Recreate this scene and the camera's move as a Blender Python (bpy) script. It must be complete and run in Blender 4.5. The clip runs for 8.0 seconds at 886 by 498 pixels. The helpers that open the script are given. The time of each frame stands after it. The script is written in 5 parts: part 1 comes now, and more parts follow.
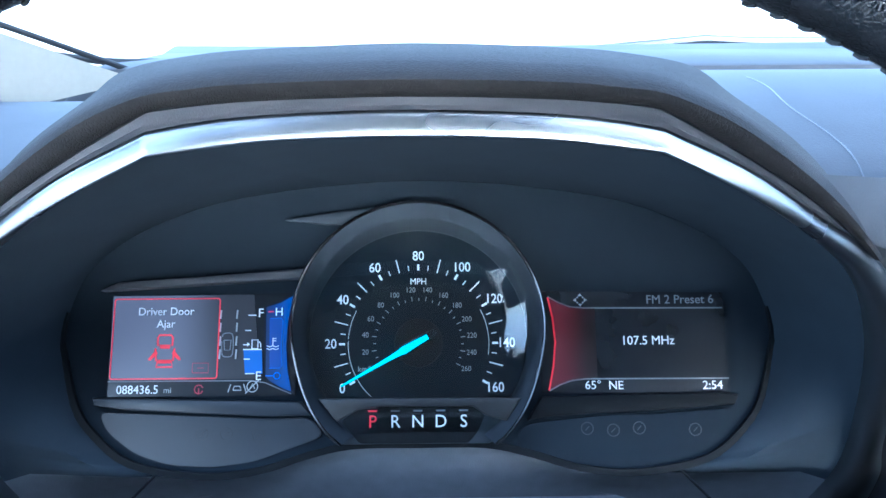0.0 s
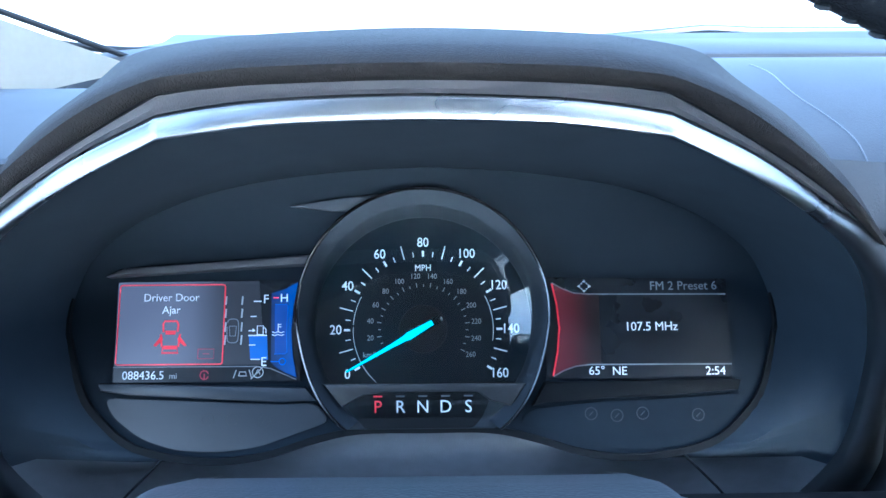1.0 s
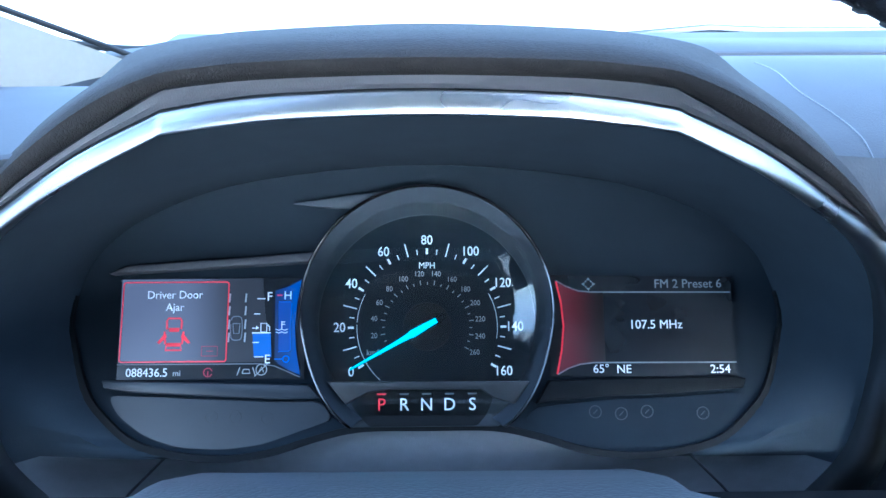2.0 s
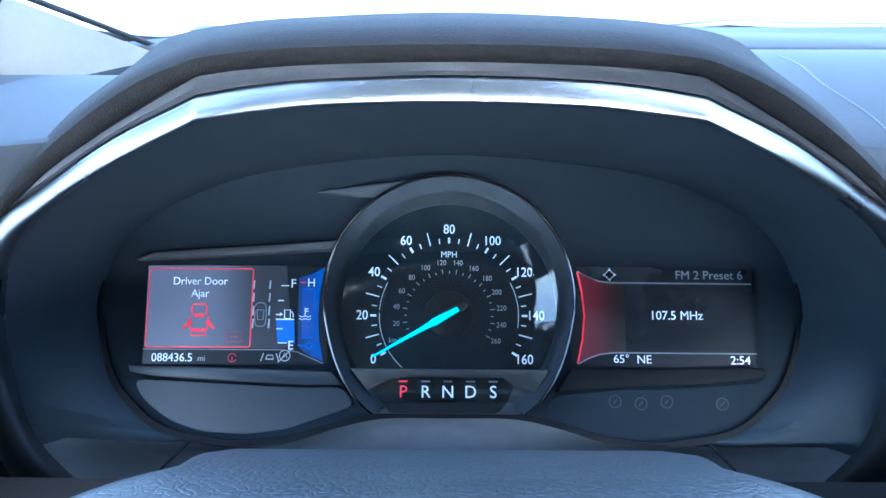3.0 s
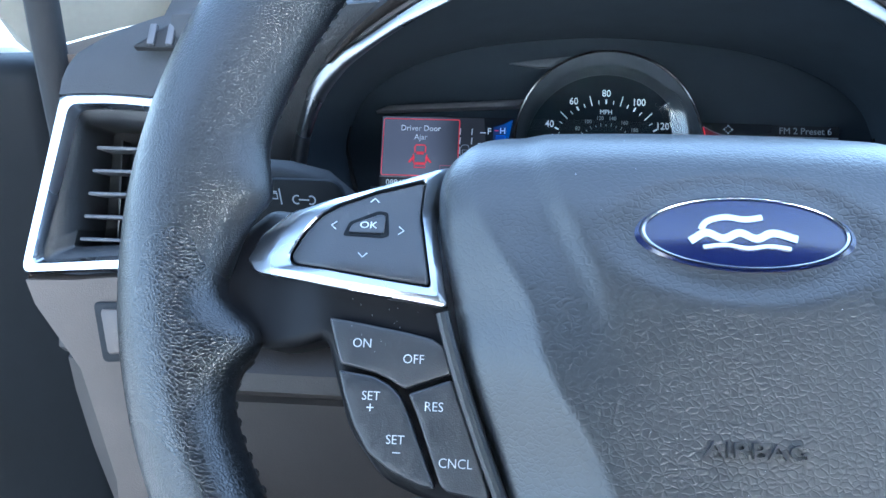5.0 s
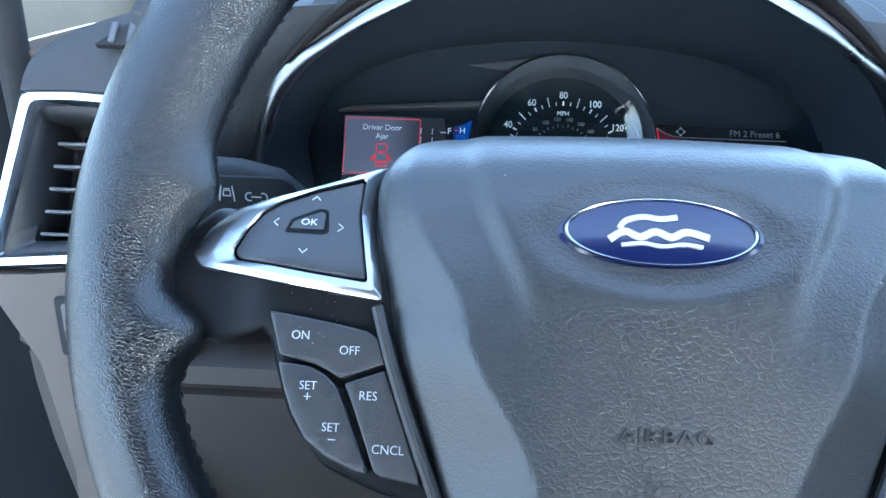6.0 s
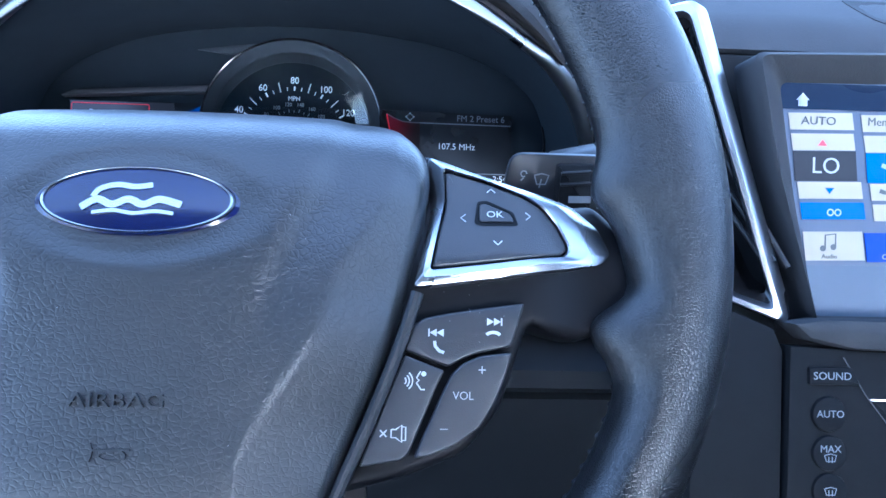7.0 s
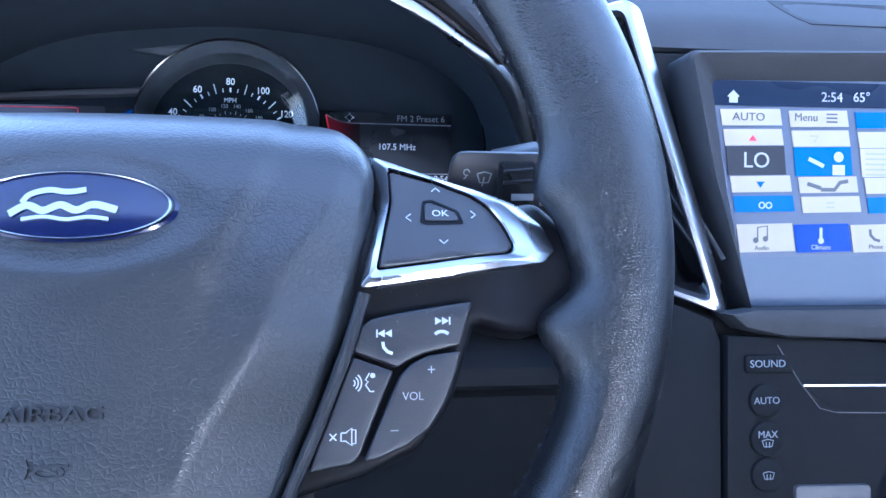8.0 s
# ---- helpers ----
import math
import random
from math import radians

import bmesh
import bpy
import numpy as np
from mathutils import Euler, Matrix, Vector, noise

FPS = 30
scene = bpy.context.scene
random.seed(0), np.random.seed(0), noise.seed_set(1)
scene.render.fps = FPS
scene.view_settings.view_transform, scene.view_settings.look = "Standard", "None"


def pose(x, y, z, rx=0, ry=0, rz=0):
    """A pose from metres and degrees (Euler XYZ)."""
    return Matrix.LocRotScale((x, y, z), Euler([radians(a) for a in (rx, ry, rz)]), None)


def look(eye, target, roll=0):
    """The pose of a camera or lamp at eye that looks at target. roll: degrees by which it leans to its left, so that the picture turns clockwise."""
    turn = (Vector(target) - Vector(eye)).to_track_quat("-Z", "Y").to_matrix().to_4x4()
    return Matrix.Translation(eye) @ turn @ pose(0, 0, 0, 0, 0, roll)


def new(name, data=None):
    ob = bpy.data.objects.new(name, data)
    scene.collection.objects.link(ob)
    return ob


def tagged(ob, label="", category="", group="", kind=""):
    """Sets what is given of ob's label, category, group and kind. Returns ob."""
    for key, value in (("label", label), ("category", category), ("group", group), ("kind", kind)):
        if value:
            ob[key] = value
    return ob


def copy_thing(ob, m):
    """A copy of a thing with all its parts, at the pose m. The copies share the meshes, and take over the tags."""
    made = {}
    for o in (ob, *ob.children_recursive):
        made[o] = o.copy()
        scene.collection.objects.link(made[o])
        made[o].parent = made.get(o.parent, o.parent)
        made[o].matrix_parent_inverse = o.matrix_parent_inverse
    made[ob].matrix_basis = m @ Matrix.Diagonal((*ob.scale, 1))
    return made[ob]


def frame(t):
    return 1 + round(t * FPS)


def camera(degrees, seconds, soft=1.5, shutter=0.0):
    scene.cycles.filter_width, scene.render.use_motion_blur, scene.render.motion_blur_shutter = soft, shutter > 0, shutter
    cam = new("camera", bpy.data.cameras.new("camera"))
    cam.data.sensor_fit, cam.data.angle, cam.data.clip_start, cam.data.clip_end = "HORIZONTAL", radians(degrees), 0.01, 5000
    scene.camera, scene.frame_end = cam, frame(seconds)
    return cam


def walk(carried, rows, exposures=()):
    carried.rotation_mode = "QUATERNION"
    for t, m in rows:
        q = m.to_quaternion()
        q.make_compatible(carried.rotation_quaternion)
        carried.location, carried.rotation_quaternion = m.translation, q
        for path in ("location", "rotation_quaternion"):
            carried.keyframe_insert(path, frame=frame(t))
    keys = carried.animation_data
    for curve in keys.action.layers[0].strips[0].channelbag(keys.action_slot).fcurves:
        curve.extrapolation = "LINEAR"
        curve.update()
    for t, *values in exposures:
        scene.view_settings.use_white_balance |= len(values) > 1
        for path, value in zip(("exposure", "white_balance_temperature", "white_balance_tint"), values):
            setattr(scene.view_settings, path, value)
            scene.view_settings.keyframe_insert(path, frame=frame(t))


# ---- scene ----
cam = camera(59.16, 8.0)
PATH = [
    (0, (0.0099, 0.0167, 1.2511), (0.0171, 0.9699, 0.9488), -0.35),
    (0.5, (0.0073, 0.0149, 1.2493), (0.0122, 0.9670, 0.9438), -0.43),
    (1, (0.0060, 0.0148, 1.2490), (0.0169, 0.9646, 0.9363), -0.26),
    (2.5, (0.0038, 0.0151, 1.2459), (0.0089, 0.9654, 0.9347), -0.12),
    (3, (-0.0007, 0.0109, 1.2452), (-0.0068, 0.9593, 0.9280), 0.10),
    (3.5, (-0.0246, -0.0684, 1.2543), (-0.0622, 0.8750, 0.9248), -0.15),
    (3.7, (-0.0455, -0.0991, 1.2469), (-0.0852, 0.8418, 0.9107), -0.42),
    (4, (-0.0626, -0.1365, 1.2334), (-0.1190, 0.7977, 0.8812), 0.18),
    (4.5, (-0.0668, -0.1505, 1.2288), (-0.1471, 0.7748, 0.8582), 0.17),
    (6, (-0.0518, -0.1602, 1.2329), (-0.1044, 0.7642, 0.8553), 1.17),
    (6.3, (-0.0045, -0.1666, 1.2384), (-0.0296, 0.7595, 0.8619), 1.59),
    (6.5, (0.0303, -0.1691, 1.2397), (0.0273, 0.7568, 0.8618), 1.92),
    (6.8, (0.0706, -0.1714, 1.2376), (0.0994, 0.7543, 0.8604), 2.36),
    (7, (0.0787, -0.1656, 1.2299), (0.1321, 0.7588, 0.8522), 2.66),
    (7.5, (0.0796, -0.1657, 1.2310), (0.1720, 0.7561, 0.8547), 2.96),
    (8, (0.0771, -0.1645, 1.2290), (0.2060, 0.7542, 0.8556), 3.05),
]
walk(cam, [(t, look(eye, target, roll)) for t, eye, target, roll in PATH], [(0.0, 4.7, 4450, 4), (2.5, 4.7, 4300, 4), (3.0, 4.75, 4350, 4), (3.5, 4.3, 4400, 4), (4.0, 4.1, 4550, 4), (4.5, 4.25, 4700, 4), (6.0, 4.2, 4700, 3), (6.5, 4.12, 4450, 6), (7.0, 4.05, 4300, 11), (7.5, 4.05, 4330, 12), (8.0, 4.02, 4380, 16)])

# ---- world, sun, exposure ----
EXPO = 4.6
world = bpy.data.worlds.new("sky_world")
scene.world = world
world.use_nodes = True
wn = world.node_tree
sky = wn.nodes.new("ShaderNodeTexSky")
sky.sky_type = "NISHITA"
sky.sun_disc = False
sky.sun_elevation = radians(17)
sky.sun_rotation = radians(165)
sky.air_density, sky.dust_density, sky.ozone_density = 1.0, 3.0, 0.6
haze = wn.nodes.new("ShaderNodeHueSaturation")
haze.inputs["Saturation"].default_value = 0.6
wn.links.new(sky.outputs[0], haze.inputs["Color"])
wn.links.new(haze.outputs[0], wn.nodes["Background"].inputs[0])
wn.nodes["Background"].inputs[1].default_value = 0.12
SUN_FROM = Vector((math.sin(radians(165)) * math.cos(radians(17)), math.cos(radians(165)) * math.cos(radians(17)), math.sin(radians(17))))
sun_data = bpy.data.lights.new("sun", "SUN")
sun_data.energy, sun_data.angle, sun_data.color = 3.2, radians(0.6), (1.0, 0.95, 0.87)
sun = new("sun", sun_data)
sun.matrix_world = look(SUN_FROM * 40, (0, 0, 0))
GLOW = 2 ** -EXPO


# ---- materials ----
def material(name, color, rough=0.5, metal=0.0, spec=0.5, vary=0.12, grain=60.0, bump=0.0, bump_scale=400.0, kind="noise", glow=0.0, coat=0.0, stretch=(1.0, 1.0, 1.0), warped=1.0):
    m = bpy.data.materials.new(name)
    m.use_nodes = True
    nt = m.node_tree
    b = nt.nodes["Principled BSDF"]
    b.inputs["Roughness"].default_value = rough
    b.inputs["Metallic"].default_value = metal
    b.inputs["Specular IOR Level"].default_value = spec
    b.inputs["Coat Weight"].default_value = coat
    b.inputs["Coat Roughness"].default_value = 0.08
    tc = nt.nodes.new("ShaderNodeTexCoord")
    n1 = nt.nodes.new("ShaderNodeTexNoise")
    n1.inputs["Scale"].default_value = grain
    n1.inputs["Detail"].default_value = 5
    n2 = nt.nodes.new("ShaderNodeTexNoise")
    n2.inputs["Scale"].default_value = grain * 0.11
    for n in (n1, n2):
        nt.links.new(tc.outputs["Object"], n.inputs["Vector"])
    add = nt.nodes.new("ShaderNodeMath")
    add.operation = "ADD"
    nt.links.new(n1.outputs["Fac"], add.inputs[0])
    nt.links.new(n2.outputs["Fac"], add.inputs[1])
    ramp = nt.nodes.new("ShaderNodeMapRange")
    ramp.inputs["From Min"].default_value, ramp.inputs["From Max"].default_value = 0.6, 1.4
    ramp.inputs["To Min"].default_value, ramp.inputs["To Max"].default_value = 1 - vary, 1 + vary
    nt.links.new(add.outputs[0], ramp.inputs["Value"])
    mul = nt.nodes.new("ShaderNodeVectorMath")
    mul.operation = "SCALE"
    mul.inputs[0].default_value = color
    nt.links.new(ramp.outputs[0], mul.inputs["Scale"])
    nt.links.new(mul.outputs[0], b.inputs["Base Color"])
    rr = nt.nodes.new("ShaderNodeMapRange")
    rr.inputs["From Min"].default_value, rr.inputs["From Max"].default_value = 0.3, 0.7
    rr.inputs["To Min"].default_value, rr.inputs["To Max"].default_value = max(0.02, rough - 0.06), min(1, rough + 0.06)
    nt.links.new(n2.outputs["Fac"], rr.inputs["Value"])
    nt.links.new(rr.outputs[0], b.inputs["Roughness"])
    if bump:
        bn = nt.nodes.new("ShaderNodeBump")
        bn.inputs["Strength"].default_value = min(1.0, bump)
        bn.inputs["Distance"].default_value = 0.0003 if kind == "leather" else 0.0005
        if kind == "leather":
            warp = nt.nodes.new("ShaderNodeTexNoise")
            warp.inputs["Scale"].default_value = bump_scale * 0.5
            nt.links.new(tc.outputs["Object"], warp.inputs["Vector"])
            sc = nt.nodes.new("ShaderNodeVectorMath")
            sc.operation = "SCALE"
            sc.inputs["Scale"].default_value = warped / bump_scale
            nt.links.new(warp.outputs["Color"], sc.inputs[0])
            ad = nt.nodes.new("ShaderNodeVectorMath")
            ad.operation = "ADD"
            nt.links.new(tc.outputs["Object"], ad.inputs[0])
            nt.links.new(sc.outputs[0], ad.inputs[1])
            st = nt.nodes.new("ShaderNodeVectorMath")
            st.operation = "MULTIPLY"
            st.inputs[1].default_value = stretch
            nt.links.new(ad.outputs[0], st.inputs[0])
            vo = nt.nodes.new("ShaderNodeTexVoronoi")
            vo.feature = "DISTANCE_TO_EDGE"
            vo.inputs["Scale"].default_value = bump_scale
            nt.links.new(st.outputs[0], vo.inputs["Vector"])
            mr = nt.nodes.new("ShaderNodeMapRange")
            mr.interpolation_type = "SMOOTHSTEP"
            mr.inputs["From Min"].default_value, mr.inputs["From Max"].default_value = 0.0, 0.2
            mr.inputs["To Min"].default_value, mr.inputs["To Max"].default_value = 0.0, 1.0
            nt.links.new(vo.outputs["Distance"], mr.inputs["Value"])
            fine = nt.nodes.new("ShaderNodeTexNoise")
            fine.inputs["Scale"].default_value = bump_scale * 2.2
            nt.links.new(tc.outputs["Object"], fine.inputs["Vector"])
            sm = nt.nodes.new("ShaderNodeMath")
            sm.operation = "MULTIPLY_ADD"
            sm.inputs[1].default_value = 0.08
            nt.links.new(fine.outputs["Fac"], sm.inputs[0])
            nt.links.new(mr.outputs[0], sm.inputs[2])
            nt.links.new(sm.outputs[0], bn.inputs["Height"])
        else:
            nz = nt.nodes.new("ShaderNodeTexNoise")
            nz.inputs["Scale"].default_value = bump_scale
            nz.inputs["Detail"].default_value = 3
            nt.links.new(tc.outputs["Object"], nz.inputs["Vector"])
            nt.links.new(nz.outputs["Fac"], bn.inputs["Height"])
        nt.links.new(bn.outputs[0], b.inputs["Normal"])
    if glow:
        b.inputs["Emission Color"].default_value = (*color, 1)
        b.inputs["Emission Strength"].default_value = glow * GLOW
    return m


RIM_LEATHER = material("rim_leather", (0.008, 0.0085, 0.0095), 0.29, spec=0.6, vary=0.2, grain=90, bump=0.3, bump_scale=850, kind="leather", warped=0.7)
PAD_SMOOTH = material("airbag_smooth", (0.015, 0.0163, 0.018), 0.35, spec=0.65, vary=0.1, grain=70)
PAD_SKIN = material("airbag_skin", (0.015, 0.0163, 0.018), 0.39, spec=0.65, vary=0.15, grain=70, bump=0.22, bump_scale=520, kind="leather", stretch=(0.85, 1.15, 1.0), warped=1.4)
DASH_SKIN = material("dash_skin", (0.033, 0.035, 0.039), 0.72, spec=0.2, vary=0.12, grain=40, bump=0.35, bump_scale=900)
BROW_LEATHER = material("brow_leather", (0.016, 0.0145, 0.014), 0.85, spec=0.12, vary=0.2, grain=50, bump=0.4, bump_scale=700, kind="leather")
LIP_PLASTIC = material("lip_plastic", (0.05, 0.05, 0.056), 0.5, vary=0.08, bump=0.2, bump_scale=1500)
BLACK_SATIN = material("black_satin", (0.016, 0.017, 0.019), 0.42, vary=0.15, bump=0.25, bump_scale=1600)
BLACK_GLOSS = material("black_gloss", (0.008, 0.008, 0.009), 0.14, vary=0.1, coat=0.4)
# Blue tint of shroud and face stands in for the veil of reflections there.
SHROUD = material("shroud_matte", (0.027, 0.036, 0.048), 0.9, spec=0.12, vary=0.12, bump=0.2, bump_scale=1200)
FACE_BLACK = material("face_black", (0.0125, 0.0172, 0.0238), 0.9, spec=0.1, vary=0.1)
DIAL_GREY = material("dial_grey", (0.03, 0.036, 0.045), 0.6, spec=0.2, vary=0.1)
# Paler copy for the left side, standing in for its brighter reflection.
TELLTALE_LIT = material("telltale_smoke_lit", (0.029, 0.034, 0.042), 0.4, spec=0.3, vary=0.1)
# Separate grey moulding; its paleness also stands in for light falling on it.
APRON = material("apron_plastic", (0.16, 0.168, 0.184), 0.55, spec=0.35, vary=0.15, grain=120, bump=0.35, bump_scale=1300)
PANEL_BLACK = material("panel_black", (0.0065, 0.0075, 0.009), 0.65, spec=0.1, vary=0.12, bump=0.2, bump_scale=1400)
BLACK_MATTE = material("black_matte", (0.012, 0.0125, 0.014), 0.75, spec=0.25, vary=0.15, bump=0.3, bump_scale=1200)
BUTTON = material("button_plastic", (0.022, 0.023, 0.026), 0.36, vary=0.12, bump=0.2, bump_scale=2200)
SPOKE_BLACK = material("spoke_black", (0.007, 0.007, 0.008), 0.42, spec=0.1, vary=0.1)
SATIN_CHROME = material("satin_chrome", (0.43, 0.44, 0.46), 0.27, 1.0, vary=0.05, grain=120)
SURROUND_CHROME = material("surround_chrome", (0.24, 0.25, 0.265), 0.3, 1.0, vary=0.04, grain=120)
CHROME = material("bright_chrome", (0.82, 0.83, 0.85), 0.09, 1.0, vary=0.03)
GUNMETAL = material("gunmetal_gloss", (0.05, 0.05, 0.055), 0.2, 0.6, vary=0.1, coat=0.5)
EMBLEM_BLUE = material("emblem_blue", (0.003, 0.006, 0.042), 0.25, vary=0.05, coat=0.25)
PRINT = material("white_print", (0.46, 0.48, 0.5), 0.6, vary=0.03)
PRINT_LIT = material("lit_print", (0.8, 0.82, 0.86), 0.6, vary=0.02, glow=0.34)
PRINT_GREY = material("grey_print", (0.2, 0.215, 0.24), 0.6, vary=0.05)
PRINT_FAINT = material("faint_print", (0.015, 0.019, 0.025), 0.5, vary=0.1)
SCREEN_PRINT = material("screen_print", (0.3, 0.31, 0.33), 0.5, vary=0.03, glow=0.3)
NEEDLE_GLOW = material("needle_glow", (0.0, 0.62, 0.82), 0.4, vary=0.02, glow=0.9)
RED_GLOW = material("red_glow", (0.75, 0.03, 0.05), 0.5, vary=0.02, glow=0.5)
RED_DEEP = material("red_deep", (0.32, 0.01, 0.04), 0.4, vary=0.25, grain=30, glow=0.35)
BLUE_GLOW = material("blue_glow", (0.02, 0.11, 0.42), 0.5, vary=0.1, glow=0.4)
BLUE_DEEP = material("blue_deep", (0.01, 0.05, 0.24), 0.4, vary=0.1, glow=0.4)
SCREEN_DARK = material("screen_dark", (0.012, 0.014, 0.018), 0.22, vary=0.15, grain=25)
SCREEN_LIT = material("screen_backlit", (0.075, 0.09, 0.125), 0.3, spec=0.15, vary=0.05, glow=0.4)
TILE_CREAM = material("screen_cream", (0.3, 0.275, 0.225), 0.4, spec=0.15, vary=0.04, glow=0.25)
TILE_BLUE = material("screen_blue", (0.006, 0.075, 0.22), 0.4, spec=0.15, vary=0.06, glow=0.8)
TILE_ROYAL = material("screen_royal", (0.006, 0.03, 0.26), 0.4, spec=0.15, vary=0.06, glow=0.8)
TILE_DARK = material("screen_charcoal", (0.02, 0.022, 0.028), 0.4, spec=0.15, vary=0.06, glow=0.3)
NAVY = material("screen_navy", (0.005, 0.012, 0.03), 0.3, spec=0.15, vary=0.1, glow=0.3)
PILLAR_CLOTH = material("pillar_cloth", (0.16, 0.155, 0.132), 0.85, spec=0.2, vary=0.06, grain=200, bump=0.4, bump_scale=1800)
HEADLINER = material("headliner", (0.2, 0.195, 0.185), 0.9, spec=0.2, vary=0.06, grain=150, bump=0.4, bump_scale=1200)
KNEE = material("knee_trim", (0.022, 0.018, 0.016), 0.6, spec=0.35, vary=0.12, bump=0.35, bump_scale=1000)
TAUPE = material("lower_trim", (0.056, 0.042, 0.034), 0.5, vary=0.1, bump=0.35, bump_scale=1000)
CARPET = material("carpet", (0.02, 0.02, 0.022), 0.95, spec=0.1, vary=0.3, grain=300, bump=0.8, bump_scale=900)
CONCRETE = material("pale_concrete", (0.32, 0.305, 0.28), 0.9, spec=0.2, vary=0.25, grain=6, bump=0.5, bump_scale=60)
CAR_WHITE = material("white_car_paint", (0.8, 0.8, 0.8), 0.25, vary=0.03, grain=2, coat=0.6)
CAR_SILVER = material("silver_car_paint", (0.55, 0.56, 0.58), 0.3, 0.4, vary=0.04, grain=2, coat=0.6)
CAR_GLASS = material("car_window_dark", (0.004, 0.0045, 0.005), 0.3, spec=0.1, vary=0.1)
TYRE = material("tyre_rubber", (0.012, 0.012, 0.012), 0.85, spec=0.1, vary=0.2, bump=0.5, bump_scale=60)
BROWN_WOODY = material("far_hedge", (0.08, 0.09, 0.04), 0.9, vary=0.4, grain=3)


def gradient(name, color, x0, x1, low, high, rough=0.35):
    """A lit display field whose light fades from x0 to x1 of its own length."""
    m = material(name, tuple(0.012 * v for v in color), rough, vary=0.1, grain=30, glow=0.5)
    nt = m.node_tree
    nt.nodes["Principled BSDF"].inputs["Emission Color"].default_value = (*color, 1)
    tc = nt.nodes.new("ShaderNodeTexCoord")
    sep = nt.nodes.new("ShaderNodeSeparateXYZ")
    nt.links.new(tc.outputs["Object"], sep.inputs[0])
    mr = nt.nodes.new("ShaderNodeMapRange")
    mr.interpolation_type = "SMOOTHSTEP"
    mr.inputs["From Min"].default_value, mr.inputs["From Max"].default_value = x0, x1
    mr.inputs["To Min"].default_value, mr.inputs["To Max"].default_value = high * GLOW, low * GLOW
    nt.links.new(sep.outputs["X"], mr.inputs["Value"])
    nt.links.new(mr.outputs[0], nt.nodes["Principled BSDF"].inputs["Emission Strength"])
    return m


RED_FADE = gradient("red_fade", (0.5, 0.02, 0.06), 0.066, 0.088, 0.0, 0.22)
# Backlight of the trip display, brightened to include the glare on its glass.
GREY_FADE = gradient("grey_fade", (0.15, 0.15, 0.19), -0.128, -0.094, 0.15, 0.95)
BLUE_FADE = gradient("blue_fade", (0.02, 0.16, 0.72), -0.078, -0.066, 0.42, 0.15)


def glass_material(name, ior):
    m = bpy.data.materials.new(name)
    m.use_nodes = True
    b = m.node_tree.nodes["Principled BSDF"]
    b.inputs["Base Color"].default_value = (0.97, 0.99, 0.98, 1)
    b.inputs["Roughness"].default_value = 0.0
    b.inputs["Transmission Weight"].default_value = 1.0
    b.inputs["IOR"].default_value = ior
    return m


GLASS = glass_material("clear_glass", 1.02)
LENS = glass_material("dial_lens_plastic", 1.36)


# ---- mesh helpers ----
def basis(o, a, b, c):
    m = Matrix((a, b, c)).transposed().to_4x4()
    m.translation = Vector(o)
    return m


def leaned(o, lean, yaw=0.0):
    """Frame with x right, y up the surface and z out towards the driver, the top leaning away by lean degrees."""
    s, c = math.sin(radians(lean)), math.cos(radians(lean))
    return Matrix.Translation(o) @ Matrix.Rotation(radians(yaw), 4, "Z") @ basis((0, 0, 0), (1, 0, 0), (0, s, c), (0, -c, s))


def thing(name, m, label, category, group="", kind=""):
    ob = new(name)
    ob.empty_display_size = 0.02
    ob.matrix_world = m
    return tagged(ob, label, category, group, kind)


def part(name, bm, mat, parent, label="", smooth=True, angle=35):
    me = bpy.data.meshes.new(name)
    bmesh.ops.recalc_face_normals(bm, faces=bm.faces)
    if smooth:
        for e in bm.edges:
            e.smooth = not (len(e.link_faces) == 2 and e.calc_face_angle(0) > radians(angle))
        for f in bm.faces:
            f.smooth = True
    bm.to_mesh(me)
    bm.free()
    me.materials.append(mat)
    ob = new(name, me)
    if parent is not None:
        ob.parent = parent
    if label:
        ob["label"] = label
    return ob


def solid(name, bm, mat, label, category, group="", kind="", smooth=True, m=None):
    ob = part(name, bm, mat, None, label, smooth)
    if m is not None:
        ob.matrix_world = m
    return tagged(ob, label, category, group, kind)


def plate(points, thick, c=0.0, bevel=0.0, fn=None, segs=2):
    """Extruded outline in x, y with its top at z = c; fn bends z by x, y."""
    bm = bmesh.new()
    top = bm.faces.new([bm.verts.new((x, y, c)) for x, y in points])
    if top.calc_center_median() and sum(points[i - 1][0] * points[i][1] - points[i][0] * points[i - 1][1] for i in range(len(points))) < 0:
        top.normal_flip()
    ex = bmesh.ops.extrude_face_region(bm, geom=[top])
    for v in ex["geom"]:
        if isinstance(v, bmesh.types.BMVert):
            v.co.z -= thick
    bmesh.ops.recalc_face_normals(bm, faces=bm.faces)
    if bevel:
        edges = [e for e in bm.edges if all(abs(v.co.z - c) < 1e-7 for v in e.verts)]
        bmesh.ops.bevel(bm, geom=edges, offset=bevel, segments=segs, profile=0.5, affect="EDGES")
    if fn:
        for axis, normal in ((0, (1, 0, 0)), (1, (0, 1, 0))):
            low, high = min(p[axis] for p in points), max(p[axis] for p in points)
            for k in range(1, int((high - low) / 0.004) + 1):
                at = [0.0, 0.0, 0.0]
                at[axis] = low + 0.004 * k - 0.0011
                bmesh.ops.bisect_plane(bm, geom=bm.verts[:] + bm.edges[:] + bm.faces[:], plane_co=at, plane_no=normal)
        for v in bm.verts:
            v.co.z += fn(v.co.x, v.co.y)
    return bm


def mm(points):
    return [(x / 1000, y / 1000) for x, y in points]


def mirror(points):
    return [(-x, y) for x, y in reversed(points)]


